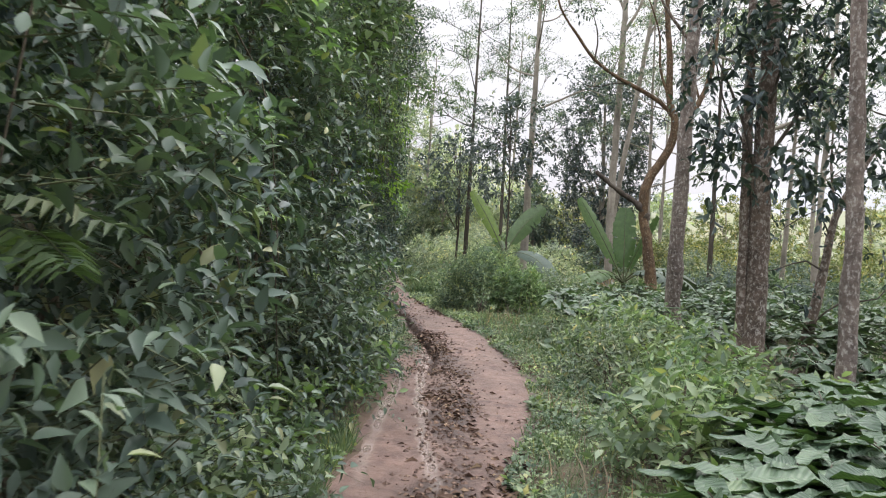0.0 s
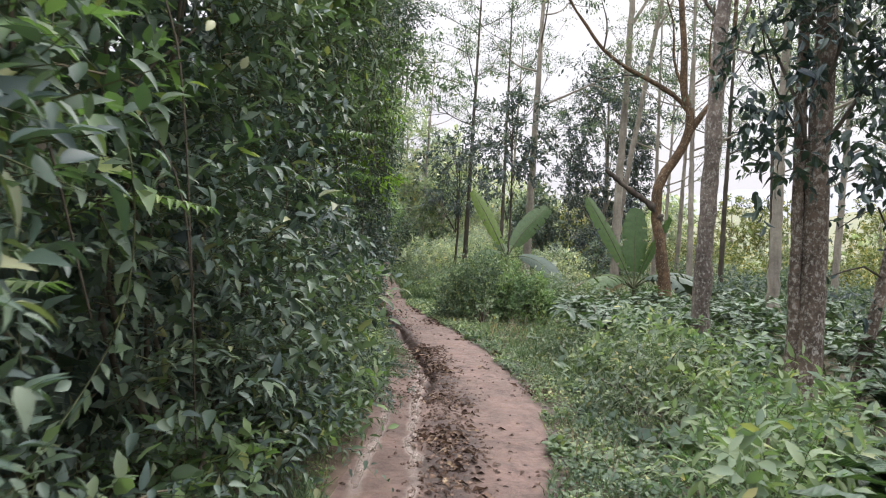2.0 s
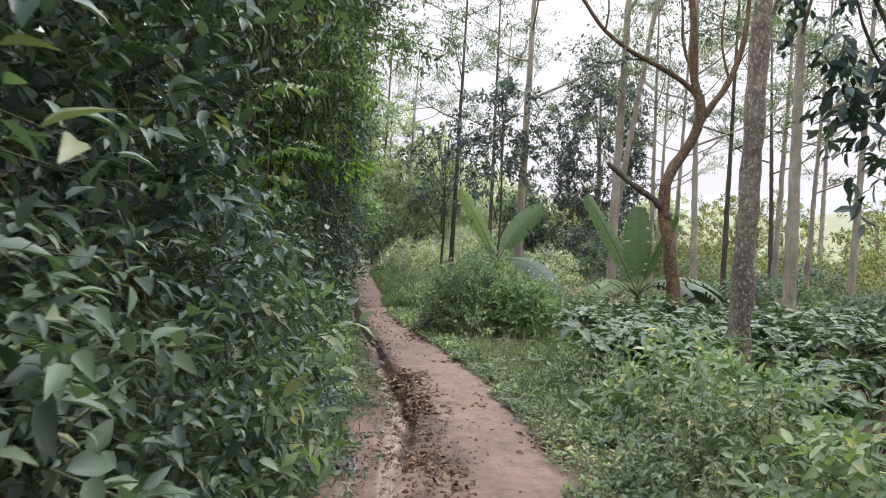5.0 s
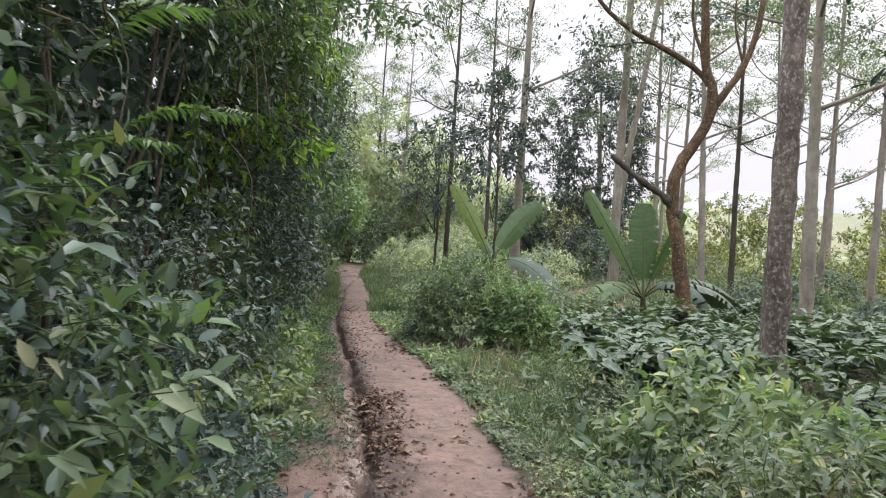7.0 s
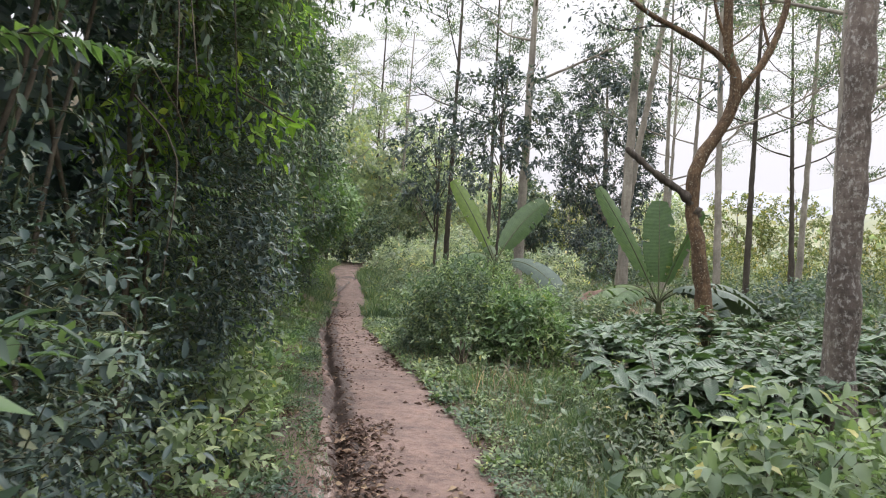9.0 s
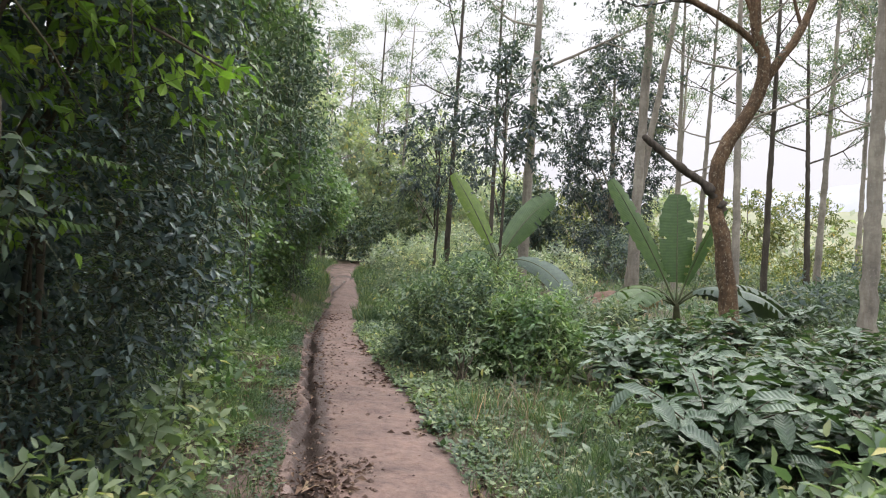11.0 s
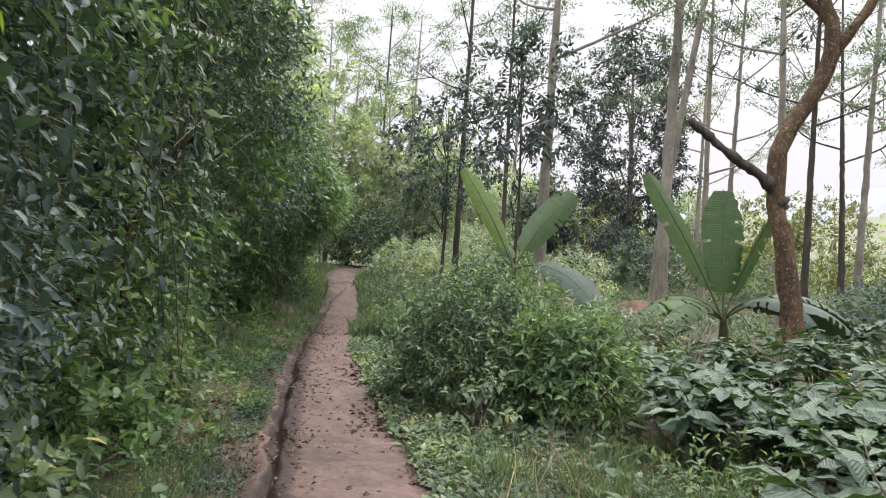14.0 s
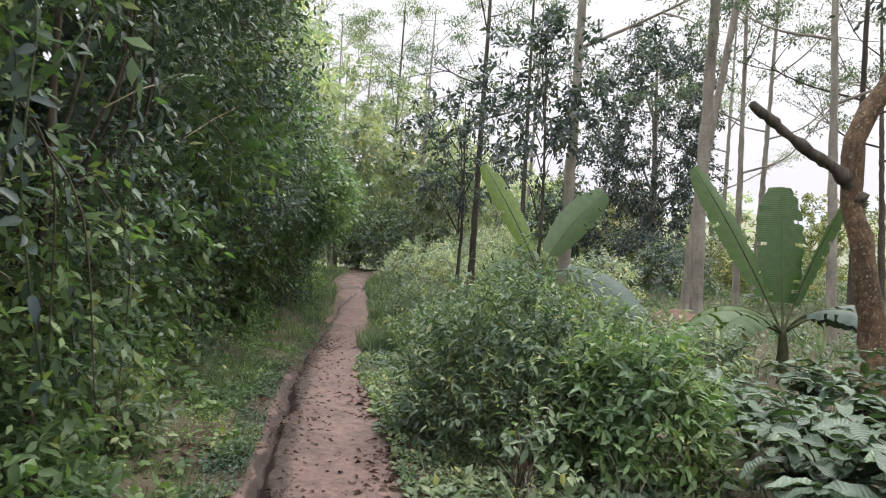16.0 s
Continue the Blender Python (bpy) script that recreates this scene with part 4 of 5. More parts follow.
rs_d = np.random.RandomState(14)
tips = np.array([(-1.2, 0.2, 7.0), (-2.0, 0.2, 7.0), (-2.2, 0.3, 7.3), (-0.2, 0.3, 7.6), (0.3, 0.2, 8.8), (1.6, 0, 9.2), (2.3, 0.3, 9.6), (-0.2, 0.1, 9.8), (-1.9, 0.2, 9.4), (0.6, 0, 5.9), (-3.0, 0.2, 10)])
v, f = clump_leaves(rs_d, tips, 0.55, 70, 0.15, 0.42)
limb_tree("forked_tree", (6.1, 20.7), [
    ([(0.30, -0.3, 0), (0.24, -0.2, 1.2), (0.0, 0, 3.05), (0.05, 0, 3.75), (0.22, 0, 4.2), (0.70, 0, 4.95), (0.88, 0, 5.75), (0.66, 0, 6.5), (0.62, 0, 7.8), (0.5, 0.1, 9.5), (0.6, 0.1, 11.5)], 0.185, 0.05, M_BARK_ORANGE, "trunk"),
    ([(0.84, 0, 5.95), (0.4, 0.1, 6.45), (-0.3, 0.1, 6.85), (-0.9, 0.15, 7.15), (-1.66, 0.2, 7.7), (-2.2, 0.2, 8.4), (-2.8, 0.2, 9.3), (-3.2, 0.3, 10.8)], 0.075, 0.02, M_BARK_ORANGE, "limb"),
    ([(-0.5, 0.1, 6.95), (-1.0, 0.2, 7.0), (-1.7, 0.2, 6.85), (-2.2, 0.3, 7.1)], 0.03, 0.01, M_BARK_DARK, "limb"),
    ([(-1.66, 0.2, 7.7), (-1.6, 0.2, 8.5), (-1.9, 0.3, 9.6)], 0.03, 0.01, M_BARK_DARK, "limb"),
    ([(0.66, 0, 6.6), (0.35, 0, 7.4), (0.25, 0, 8.6), (-0.2, 0.1, 10)], 0.05, 0.015, M_BARK_ORANGE, "limb"),
    ([(1.6, 0, 6.5), (1.4, 0.1, 7.6), (1.5, 0.1, 9.2)], 0.04, 0.015, M_BARK_ORANGE, "limb"),
    ([(0.84, 0, 5.3), (1.1, 0, 5.75), (1.6, 0, 6.5), (2.0, 0.1, 7.7), (2.15, 0.2, 9.4), (2.1, 0.3, 11)], 0.10, 0.03, M_BARK_ORANGE, "limb"),
    ([(0.14, -0.02, 2.75), (0.0, -0.05, 3.0), (-0.3, -0.05, 3.32), (-0.62, -0.02, 3.52), (-0.95, -0.08, 3.72), (-1.22, -0.05, 3.95), (-1.5, -0.03, 4.18)], 0.115, 0.055, M_BARK_DEAD, "dead_limb")],
    {}, "crooked orange-brown forked tree with a broken dead limb", [(v, f, M_HAZY, "thin high foliage")], "")

limb_tree("pale_tree", (7.45, 30.2), [([(0, 0, 0), (0.0, 0, 4), (0.15, 0, 9), (0.3, 0, 15)], 0.19, 0.11, M_BARK_GREY, "trunk"), ([(0.2, 0, 11.5), (1.0, 0.2, 13), (1.4, 0.3, 15)], 0.08, 0.03, M_BARK_GREY, "limb"), ([(0.23, 0, 12.5), (-0.3, 0.2, 14), (-0.7, 0.3, 16)], 0.07, 0.03, M_BARK_GREY, "limb")], {}, "tall straight pale grey tree trunk", [(*clump_leaves(rs_d, np.array([(1, 0, 15.5), (2, 0.3, 15), (-0.2, 0.3, 16)]), 1.0, 120, 0.24, 0.3), M_FAR, "high thin foliage")], "tall pale trunks")
limb_tree("pale_tree", (7.9, 32.5), [([(0, 0, 0), (0.35, 0, 4), (1.1, 0, 9), (2.0, 0, 15)], 0.15, 0.09, M_BARK_GREY, "trunk"), ([(1.54, 0, 12), (2.3, 0.2, 13.5), (3.0, 0.3, 15)], 0.07, 0.03, M_BARK_GREY, "limb")], {}, "tall leaning pale grey tree trunk", [(*clump_leaves(rs_d, np.array([(2.7, 0, 15.5), (3.6, 0.3, 15)]), 1.0, 120, 0.24, 0.3), M_FAR, "high thin foliage")], "tall pale trunks")
fork_tree((3.65, 30.5), 16, 0.20, (0.02, 0), M_BARK_GREY, M_FAR, "tall straight grey tree with feathery high crown", 21, 0.50, 0.27, 26, 9, 0.16, 0.38, 1.1)
fork_tree((1.15, 35.0), 15, 0.13, (0.015, 0), M_BARK_DARK, M_FAR, "slender dark tree with upswept limbs", 22, 0.42, 0.26, 30, 9, 0.16, 0.38, 1.1)
fork_tree((3.2, 38.0), 16, 0.11, (0.0, 0), M_BARK_DARK, M_FAR, "slender dark tree with upswept limbs", 23, 0.4, 0.24, 30, 9, 0.16, 0.38, 1.1)


def leafy_tree(at, height, r, crown0, rx, label, seed, mat, bark, per=16, leaf=0.17, clumps=240, name="tree"):
    """Tree with a full oval crown of leaf tufts with gaps between."""
    rs = np.random.RandomState(seed)
    h = height - crown0
    limbs = [([(0, 0, 0), (0.1, 0, height * 0.4), (0, 0.1, height * 0.92)], r, r * 0.2, bark, "trunk")]
    u = rs.normal(size=(clumps, 3))
    u = unit(u) * rs.uniform(0.35, 1.0, (clumps, 1)) ** 0.6
    c = u * [rx, rx, h / 2] + [0, 0, crown0 + h / 2]
    c = c + rs.normal(0, 0.25, c.shape)
    for k in range(16):
        e = c[k]
        o = np.array([0, 0.0, max(crown0 * 0.7, e[2] - rx * 0.9)])
        limbs.append(([o, (o + e) / 2 + [0, 0, 0.2], e], r * 0.3, r * 0.08, bark, "limb"))
    P, A, Fc, S = sprigs(rs, np.repeat(c, per // 2, 0), rs.normal(size=(clumps * (per // 2), 3)) + unit(np.repeat(u, per // 2, 0)) * 0.8, rs.uniform(0.3, 0.7, clumps * (per // 2)), 8, leaf, 0.7, 0.3)
    v, f = leaves(P, A, Fc, S, 0.42, LEAFLET)
    return limb_tree(name, at, limbs, {}, label, [(v, f, mat, "full dark leafy crown")])


leafy_tree((10.4, 45), 13.6, 0.22, 1.6, 3.3, "full oval dark-leaved tree", 31, M_HAZY, M_BARK_GREY, 8, 0.26, 640)
leafy_tree((2.6, 28.5), 8.2, 0.06, 3.9, 1.7, "slim shade tree with sparse dark leaves", 32, M_HAZY, M_BARK_DARK, 6, 0.24, 110)
leafy_tree((0.6, 33.0), 7.2, 0.07, 3.2, 1.9, "slim shade tree with sparse dark leaves", 33, M_HAZY, M_BARK_DARK, 6, 0.24, 100)

# most of these take the leaf colour paled for haze
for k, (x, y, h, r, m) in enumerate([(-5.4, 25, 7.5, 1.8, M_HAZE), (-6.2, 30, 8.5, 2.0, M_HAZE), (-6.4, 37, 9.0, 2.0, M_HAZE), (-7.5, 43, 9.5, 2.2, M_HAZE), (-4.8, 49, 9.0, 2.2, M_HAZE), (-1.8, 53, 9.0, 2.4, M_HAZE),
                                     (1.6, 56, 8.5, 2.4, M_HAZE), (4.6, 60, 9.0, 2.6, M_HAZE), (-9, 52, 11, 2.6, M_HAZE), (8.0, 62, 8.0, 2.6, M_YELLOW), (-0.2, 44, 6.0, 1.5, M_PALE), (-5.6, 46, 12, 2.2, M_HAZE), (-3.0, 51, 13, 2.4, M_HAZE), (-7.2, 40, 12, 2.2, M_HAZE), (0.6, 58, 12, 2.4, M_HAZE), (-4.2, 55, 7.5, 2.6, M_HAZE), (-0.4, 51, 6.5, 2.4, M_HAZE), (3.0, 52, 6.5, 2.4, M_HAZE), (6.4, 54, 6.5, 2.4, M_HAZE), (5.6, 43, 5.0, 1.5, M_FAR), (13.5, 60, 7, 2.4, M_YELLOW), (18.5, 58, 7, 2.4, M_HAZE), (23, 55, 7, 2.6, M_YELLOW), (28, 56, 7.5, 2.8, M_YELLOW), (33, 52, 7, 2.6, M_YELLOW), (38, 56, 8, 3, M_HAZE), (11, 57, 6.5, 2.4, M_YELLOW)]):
    leafy_tree((x, y), h, 0.10, 1.2, r, "tree at the edge of the wood, leaf colour lightened for distance", 820 + k, m, M_BARK_GREY, 6, 0.38 if m is M_HAZE else 0.30, 160)


# ---- banana plants ----
def banana_leaf(rs, base, az, rise, length, width, arch, tatter, roll=0.0):
    """One long leaf: stalk and blade with midrib, folded halves and torn margin. Vertices, quads, uv."""
    d = np.array([math.cos(az), math.sin(az), 0.0])
    side0 = np.array([-math.sin(az), math.cos(az), 0.0])
    n = 44
    pts, dirs = [np.array(base, float)], []
    ang = rise
    for i in range(n):
        w = d * math.cos(ang) + np.array([0, 0, 1.0]) * math.sin(ang)
        dirs.append(w)
        pts.append(pts[-1] + w * length / n)
        ang -= arch / n
    dirs.append(dirs[-1])
    v, f, uv, stalk = [], [], [], []
    for i in range(n + 1):
        t = i / n
        stalk.append(pts[i])
        if t < 0.2:
            continue
        u = (t - 0.2) / 0.8
        w = width * 0.5 * (math.sin(math.pi * min(1.0, u * 0.90 + 0.06)) ** 0.42) * (0.82 + 0.18 * u)
        up = np.cross(side0, dirs[i])
        up = up if up[2] > -0.2 else up
        side = side0 * math.cos(roll) + up * math.sin(roll)
        nor = np.cross(side, dirs[i])
        for k, s in enumerate((-1.0, -0.55, 0.0, 0.55, 1.0)):
            jag = 1.0 - (tatter * rs.uniform(0, 1) if abs(s) == 1.0 else 0.0)
            lift = -abs(s) ** 1.3 * w * (0.85 if arch > 1.3 else 0.28) + (rs.normal(0, 0.012) if abs(s) > 0.9 else 0)
            v.append(pts[i] + side * s * w * jag - nor * abs(lift) * (1 if nor[2] > 0 else -1))
            uv.append((s * 0.5 + 0.5, u * length))
    rows = len(v) // 5
    slit = (rs.uniform(size=(rows, 2)) < tatter * 0.5).astype(int) * (1 if tatter < 0.25 else rs.randint(1, 3, (rows, 2)))
    for i in range(rows - 1):
        for k in range(4):
            if (slit[i, k // 2] and (k in (0, 3) or slit[i, k // 2] > 1)) or (k in (0, 3) and rs.uniform() < tatter * 0.25):
                continue
            a = i * 5 + k
            f.append((a, a + 1, a + 6, a + 5))
    return np.array(v), np.array(f), np.array(uv), np.array(stalk)


def banana_plant(at, stem_h, specs, label, seed):
    rs = np.random.RandomState(seed)
    at = np.array([at[0], at[1], float(ground_z(*at)) - 0.03])
    ob = thing("banana_plant", at, label, "banana plant", "banana plants")
    v, f = tube(spline([(0, 0, 0), (0.02, 0, stem_h * 0.5), (0.0, 0, stem_h)], 0.1), np.linspace(0.12, 0.06, len(spline([(0, 0, 0), (0.02, 0, stem_h * 0.5), (0, 0, stem_h)], 0.1))), 12)
    part("pseudostem", mesh_of("pseudostem", v, f, M_BANANA_STEM, True), ob, "green-brown sheathed stem")
    for az, rise, ln, wd, arch, tat, roll, mat in specs:
        v, f, uv, stalk = banana_leaf(rs, (0, 0, stem_h - 0.05), radians(az), radians(rise), ln, wd, radians(arch), tat, radians(roll))
        leaf = part("leaf", mesh_of("leaf", v, f, mat, True, uv), ob, "long banana leaf, " + {M_BANANA: "fresh green", M_BANANA_BACKLIT: "light green, back-lit tone in its colour", M_BANANA_PALE: "greyish pale underside", M_BANANA_DRY: "withered and torn"}[mat])
        part("midrib", mesh_of("midrib", *tube(stalk - [0, 0, 0.012], np.linspace(0.026, 0.005, len(stalk)), 6), M_STEM, True), leaf)
    return ob


banana_plant((2.4, 26.2), 1.4, [
    (160, 66, 2.9, 0.58, 12, 0.06, 62, M_BANANA_BACKLIT), (25, 64, 2.7, 0.86, 30, 0.06, -62, M_BANANA),
    (-60, 16, 3.9, 0.66, 74, 0.08, -40, M_BANANA_PALE), (-150, 45, 2.0, 0.5, 110, 0.2, 0, M_BANANA), (100, 55, 2.2, 0.5, 80, 0.1, 10, M_BANANA)],
    "young banana plant with upright and drooping leaves", 41)
banana_plant((6.05, 22.4), 0.75, [
    (170, 66, 3.2, 0.62, 10, 0.10, 58, M_BANANA), (80, 84, 2.6, 0.92, 8, 0.12, 0, M_BANANA), (15, 70, 2.6, 0.5, 15, 0.1, 66, M_BANANA),
    (-176, 42, 2.5, 0.78, 112, 0.3, -25, M_BANANA), (-148, 40, 2.4, 0.74, 105, 0.35, -15, M_BANANA), (-12, 44, 3.0, 0.76, 112, 0.25, 20, M_BANANA_PALE),
    (-38, 60, 2.5, 0.7, 155, 0.4, 10, M_BANANA_PALE), (5, 45, 3.0, 0.6, 95, 0.3, 20, M_BANANA_PALE), (150, 55, 2.3, 0.6, 140, 0.4, 0, M_BANANA), (-165, 30, 2.0, 0.6, 100, 0.55, 10, M_BANANA_DRY)],
    "large banana plant with tattered drooping leaves", 42)


# ---- bushes and weeds ----
def leaf_bush(name, at, rx, ry, h, n, count, leaf, ratio, mat, label, seed, category="bush", group="", twig=(0.2, 0.45), stems=7, lift=0.4, fill=0.35, shape=OVAL, shoots=None):
    """A bush: stems from the ground, sprigs over a lumpy mound with gaps."""
    rs = np.random.RandomState(seed)
    at = np.array([at[0], at[1], float(ground_z(*at)) - 0.02])
    ob = thing(name, at, label, category, group)
    u = unit(rs.normal(size=(n, 3)))
    u[:, 2] = np.abs(u[:, 2])
    az = np.arctan2(u[:, 1], u[:, 0])
    lump = 1 + 0.22 * fbm(az * 1.3 + 20, u[:, 2] * 3, 1.0, seed, 3)
    rad = (fill + (1 - fill) * rs.uniform(0, 1, n) ** 0.4) * lump
    p = u * rad[:, None] * [rx, ry, h * 0.92]
    p[:, 2] += rs.uniform(0.0, 0.1, n) * h
    way = u * [1, 1, 0.6] + rs.normal(0, 0.3, (n, 3)) + [0, 0, lift]
    tw = rs.uniform(*twig, n)
    P, A, Fc, S = sprigs(rs, p, way, tw, count, leaf, 0.8, 0.25)
    v, f = leaves(P, A, Fc, S, ratio * rs.uniform(0.8, 1.2, len(P)), shape)
    keep_low = np.repeat(P[:, 2] > 0.02, len(shape[1]))
    part("foliage", mesh_of("foliage", v, f[keep_low], mat, True), ob, "", "stuff")
    part("branchwork", mesh_of("branchwork", *twigs(p, way, tw, 0.25, 0.004), M_STEM), ob, "", "stuff")
    if shoots:                                   # light young shoots that stand out of the crown and sides
        smat, sn = shoots
        u = unit(rs.normal(size=(sn, 3)) * [1, 1, 0.6] + [0, 0, 0.75])
        u[:, 2] = np.abs(u[:, 2])
        q = u * [rx, ry, h * 0.92] * rs.uniform(0.72, 1.0, (sn, 1))
        w = u * [0.8, 0.8, 0.5] + rs.normal(0, 0.25, (sn, 3)) + [0, 0, 0.75]
        tw2 = rs.uniform(twig[0] * 1.3, twig[1] * 1.3, sn)
        P, A, Fc, S = sprigs(rs, q, w, tw2, 10, leaf * 0.95, 0.8, 0.2)
        part("young_growth", mesh_of("young_growth", *leaves(P, A, Fc, S, ratio * 0.9, shape), smat, True), ob, "light green young shoots", "stuff")
        part("twigwork", mesh_of("twigwork", *twigs(q, w, tw2, 0.2, 0.004), M_STEM), ob, "", "stuff")
    for s in range(stems):
        e = p[s] * 0.92
        part("stem", mesh_of("stem", *tube(spline([(rs.normal(0, 0.08), rs.normal(0, 0.08), 0), e * [0.4, 0.4, 0.55], e], 0.15), 0.010, 6), M_TWIG, True), ob)
    return ob


leaf_bush("bush", (1.12, 17.2), 1.0, 0.95, 1.5, 820, 9, 0.105, 0.34, M_MID, "rounded dense green bush beside the path", 51, shoots=(M_WEED, 340))
leaf_bush("bush", (1.88, 16.3), 0.52, 0.52, 1.2, 400, 9, 0.115, 0.38, M_LIME, "light green leafy bush beside a darker bush", 52, shoots=(M_WEED, 90))
leaf_bush("weed_plant", (0.95, 15.7), 0.28, 0.25, 0.6, 26, 7, 0.095, 0.45, M_WEED, "light green broad-leaved weed by a bush", 53, "weed")
rs_w = np.random.RandomState(60)
for k, (x, y, r, h, m) in enumerate([(1.65, 4.75, 0.36, 0.75, M_WEED), (2.0, 5.5, 0.42, 0.85, M_LIME), (2.5, 5.9, 0.5, 0.75, M_WEED), (2.75, 7.2, 0.6, 0.85, M_WEED), (2.2, 8.4, 0.65, 0.75, M_PALE), (2.9, 8.9, 0.6, 0.9, M_WEED), (2.6, 10.2, 0.7, 0.95, M_WEED),
                                     (2.1, 11.4, 0.6, 0.65, M_PALE), (3.2, 10.8, 0.5, 0.65, M_WEED), (3.3, 6.6, 0.5, 0.6, M_WEED), (2.35, 13.7, 0.4, 0.45, M_WEED),
                                     (0.6, 19.8, 0.7, 0.8, M_PALE), (0.3, 22.5, 0.9, 0.9, M_WEED), (-0.1, 25.5, 0.8, 0.9, M_PALE), (-0.5, 28.5, 0.9, 0.9, M_PALE),
                                     (1.4, 20.6, 1.0, 1.2, M_PALE), (1.6, 24.0, 1.1, 1.2, M_WEED), (1.0, 28.0, 1.2, 1.2, M_PALE), (-0.8, 32.0, 0.9, 0.9, M_PALE), (3.6, 20.5, 0.9, 0.8, M_PALE)]):
    fine = k % 3 == 1
    leaf_bush("weed_plant", (x, y), r, r, h * rs_w.uniform(0.85, 1.2), int((170 if fine else 90) * r * (1 + h)), 8, 0.085 if fine and y < 16 else 0.145 if y < 16 else 0.14, 0.34 if fine else 0.42, m,
              "knee-high feathery small-leaved weeds beside the path" if fine else "knee-high light green leafy weeds beside the path", 61 + k, "weed", "weeds beside the path", (0.18, 0.45), 7, 0.6, 0.12, LEAF if fine or y > 16 else OVAL)

for k, (x, y, r, h, m) in enumerate([(-1.15, 3.3, 0.34, 0.75, M_WEED), (-1.2, 4.7, 0.32, 0.65, M_LIME), (-1.1, 6.4, 0.3, 0.55, M_LIME), (-1.2, 8.3, 0.28, 0.55, M_MID), (-1.3, 10.3, 0.36, 0.75, M_WEED), (-1.2, 11.4, 0.38, 0.75, M_WEED),
                                     (-1.5, 12.5, 0.45, 0.85, M_WEED), (-1.75, 13.6, 0.45, 0.8, M_LIME), (-1.95, 14.6, 0.36, 0.6, M_LIME), (-2.15, 16.0, 0.36, 0.6, M_WEED)]):
    leaf_bush("weed_plant", (x, y), r, r, h, 70, 7, 0.115, 0.5, m, "broad-leaved light green weeds at the thicket's foot", 760 + k, "weed", "weeds at the foot of the thicket", (0.15, 0.4), 6, 0.6, 0.1, OVAL)


def earth_mound(at, r, h, seed):
    """A low heap of bare earth, uneven all over."""
    n = 28
    u, v = np.meshgrid(np.linspace(-1, 1, n), np.linspace(-1, 1, n), indexing="ij")
    d = np.clip(1 - np.sqrt(u * u + v * v), 0, 1)
    z = h * d ** 0.8 * (1 + 0.4 * fbm(u + 3, v + 3, 3.0, seed)) - 0.06
    z0 = float(ground_z(*at))
    i, j = np.meshgrid(np.arange(n - 1), np.arange(n - 1), indexing="ij")
    f = np.stack([i * n + j, (i + 1) * n + j, (i + 1) * n + j + 1, i * n + j + 1], -1).reshape(-1, 4)
    ob = new("earth_mound", mesh_of("earth_mound", np.stack([u * r, v * r * 0.8, z], -1).reshape(-1, 3), f, M_EARTH, True))
    ob.location = (at[0], at[1], z0)
    return tagged(ob, "low mound of bare reddish-brown earth under the trees", "mound")


earth_mound((5.9, 27.5), 1.3, 0.75, 781)


# ---- coffee shrubs: large glossy ribbed leaves in pairs along arching stems ----
CL = broad_leaf(5, 0.03, 0.16, 0.3)
CL_FAR = broad_leaf(3, 0.03, 0.16, 0.3)
coffee_leaf_mesh = mesh_of("leaf", CL[0] * [0.46, 1, 1], CL[1], M_COFFEE, True, CL[2])


def coffee_sites(rs, stems, h, leaf):
    """Pairs of leaves along arching stems: stem curves, and each leaf's place, direction, facing, length."""
    curves, P, A, F, S = [], [], [], [], []
    for s in range(stems):
        az = s * 6.283 / stems + rs.uniform(-0.4, 0.4)
        d = np.array([math.cos(az), math.sin(az), 0])
        reach = h * rs.uniform(0.25, 0.85)
        top = h * rs.uniform(0.65, 1.0)
        c = spline([(0, 0, 0), d * reach * 0.35 + [0, 0, top * 0.7], d * reach + [0, 0, top]], 0.04)
        curves.append(c)
        m = int(4 + 4 * rs.uniform())
        for j in range(m):
            t = 0.35 + 0.65 * (j + 0.5) / m
            i = min(len(c) - 2, int(t * (len(c) - 1)))
            w = unit(c[i + 1] - c[i])
            sd = unit(np.cross(w, [0.0, 0, 1]) + rs.normal(0, 0.25, 3))
            if j % 2:
                sd = unit(np.cross(w, sd))
                sd[2] = abs(sd[2]) * 0.4
            for sg in (-1, 1):
                a = sd * sg * 0.9 + w * 0.45 + [0, 0, 0.05] + rs.normal(0, 0.12, 3)
                a = unit(a)
                a[2] = min(0.35, max(-0.4, a[2] * 0.7))
                P.append(c[i])
                A.append(a)
                F.append(np.array([0, 0, 1.0]) + rs.normal(0, 0.22, 3) + d * 0.15)
                S.append(leaf * rs.uniform(0.7, 1.2))
    return curves, np.array(P), np.array(A), np.array(F), np.array(S)


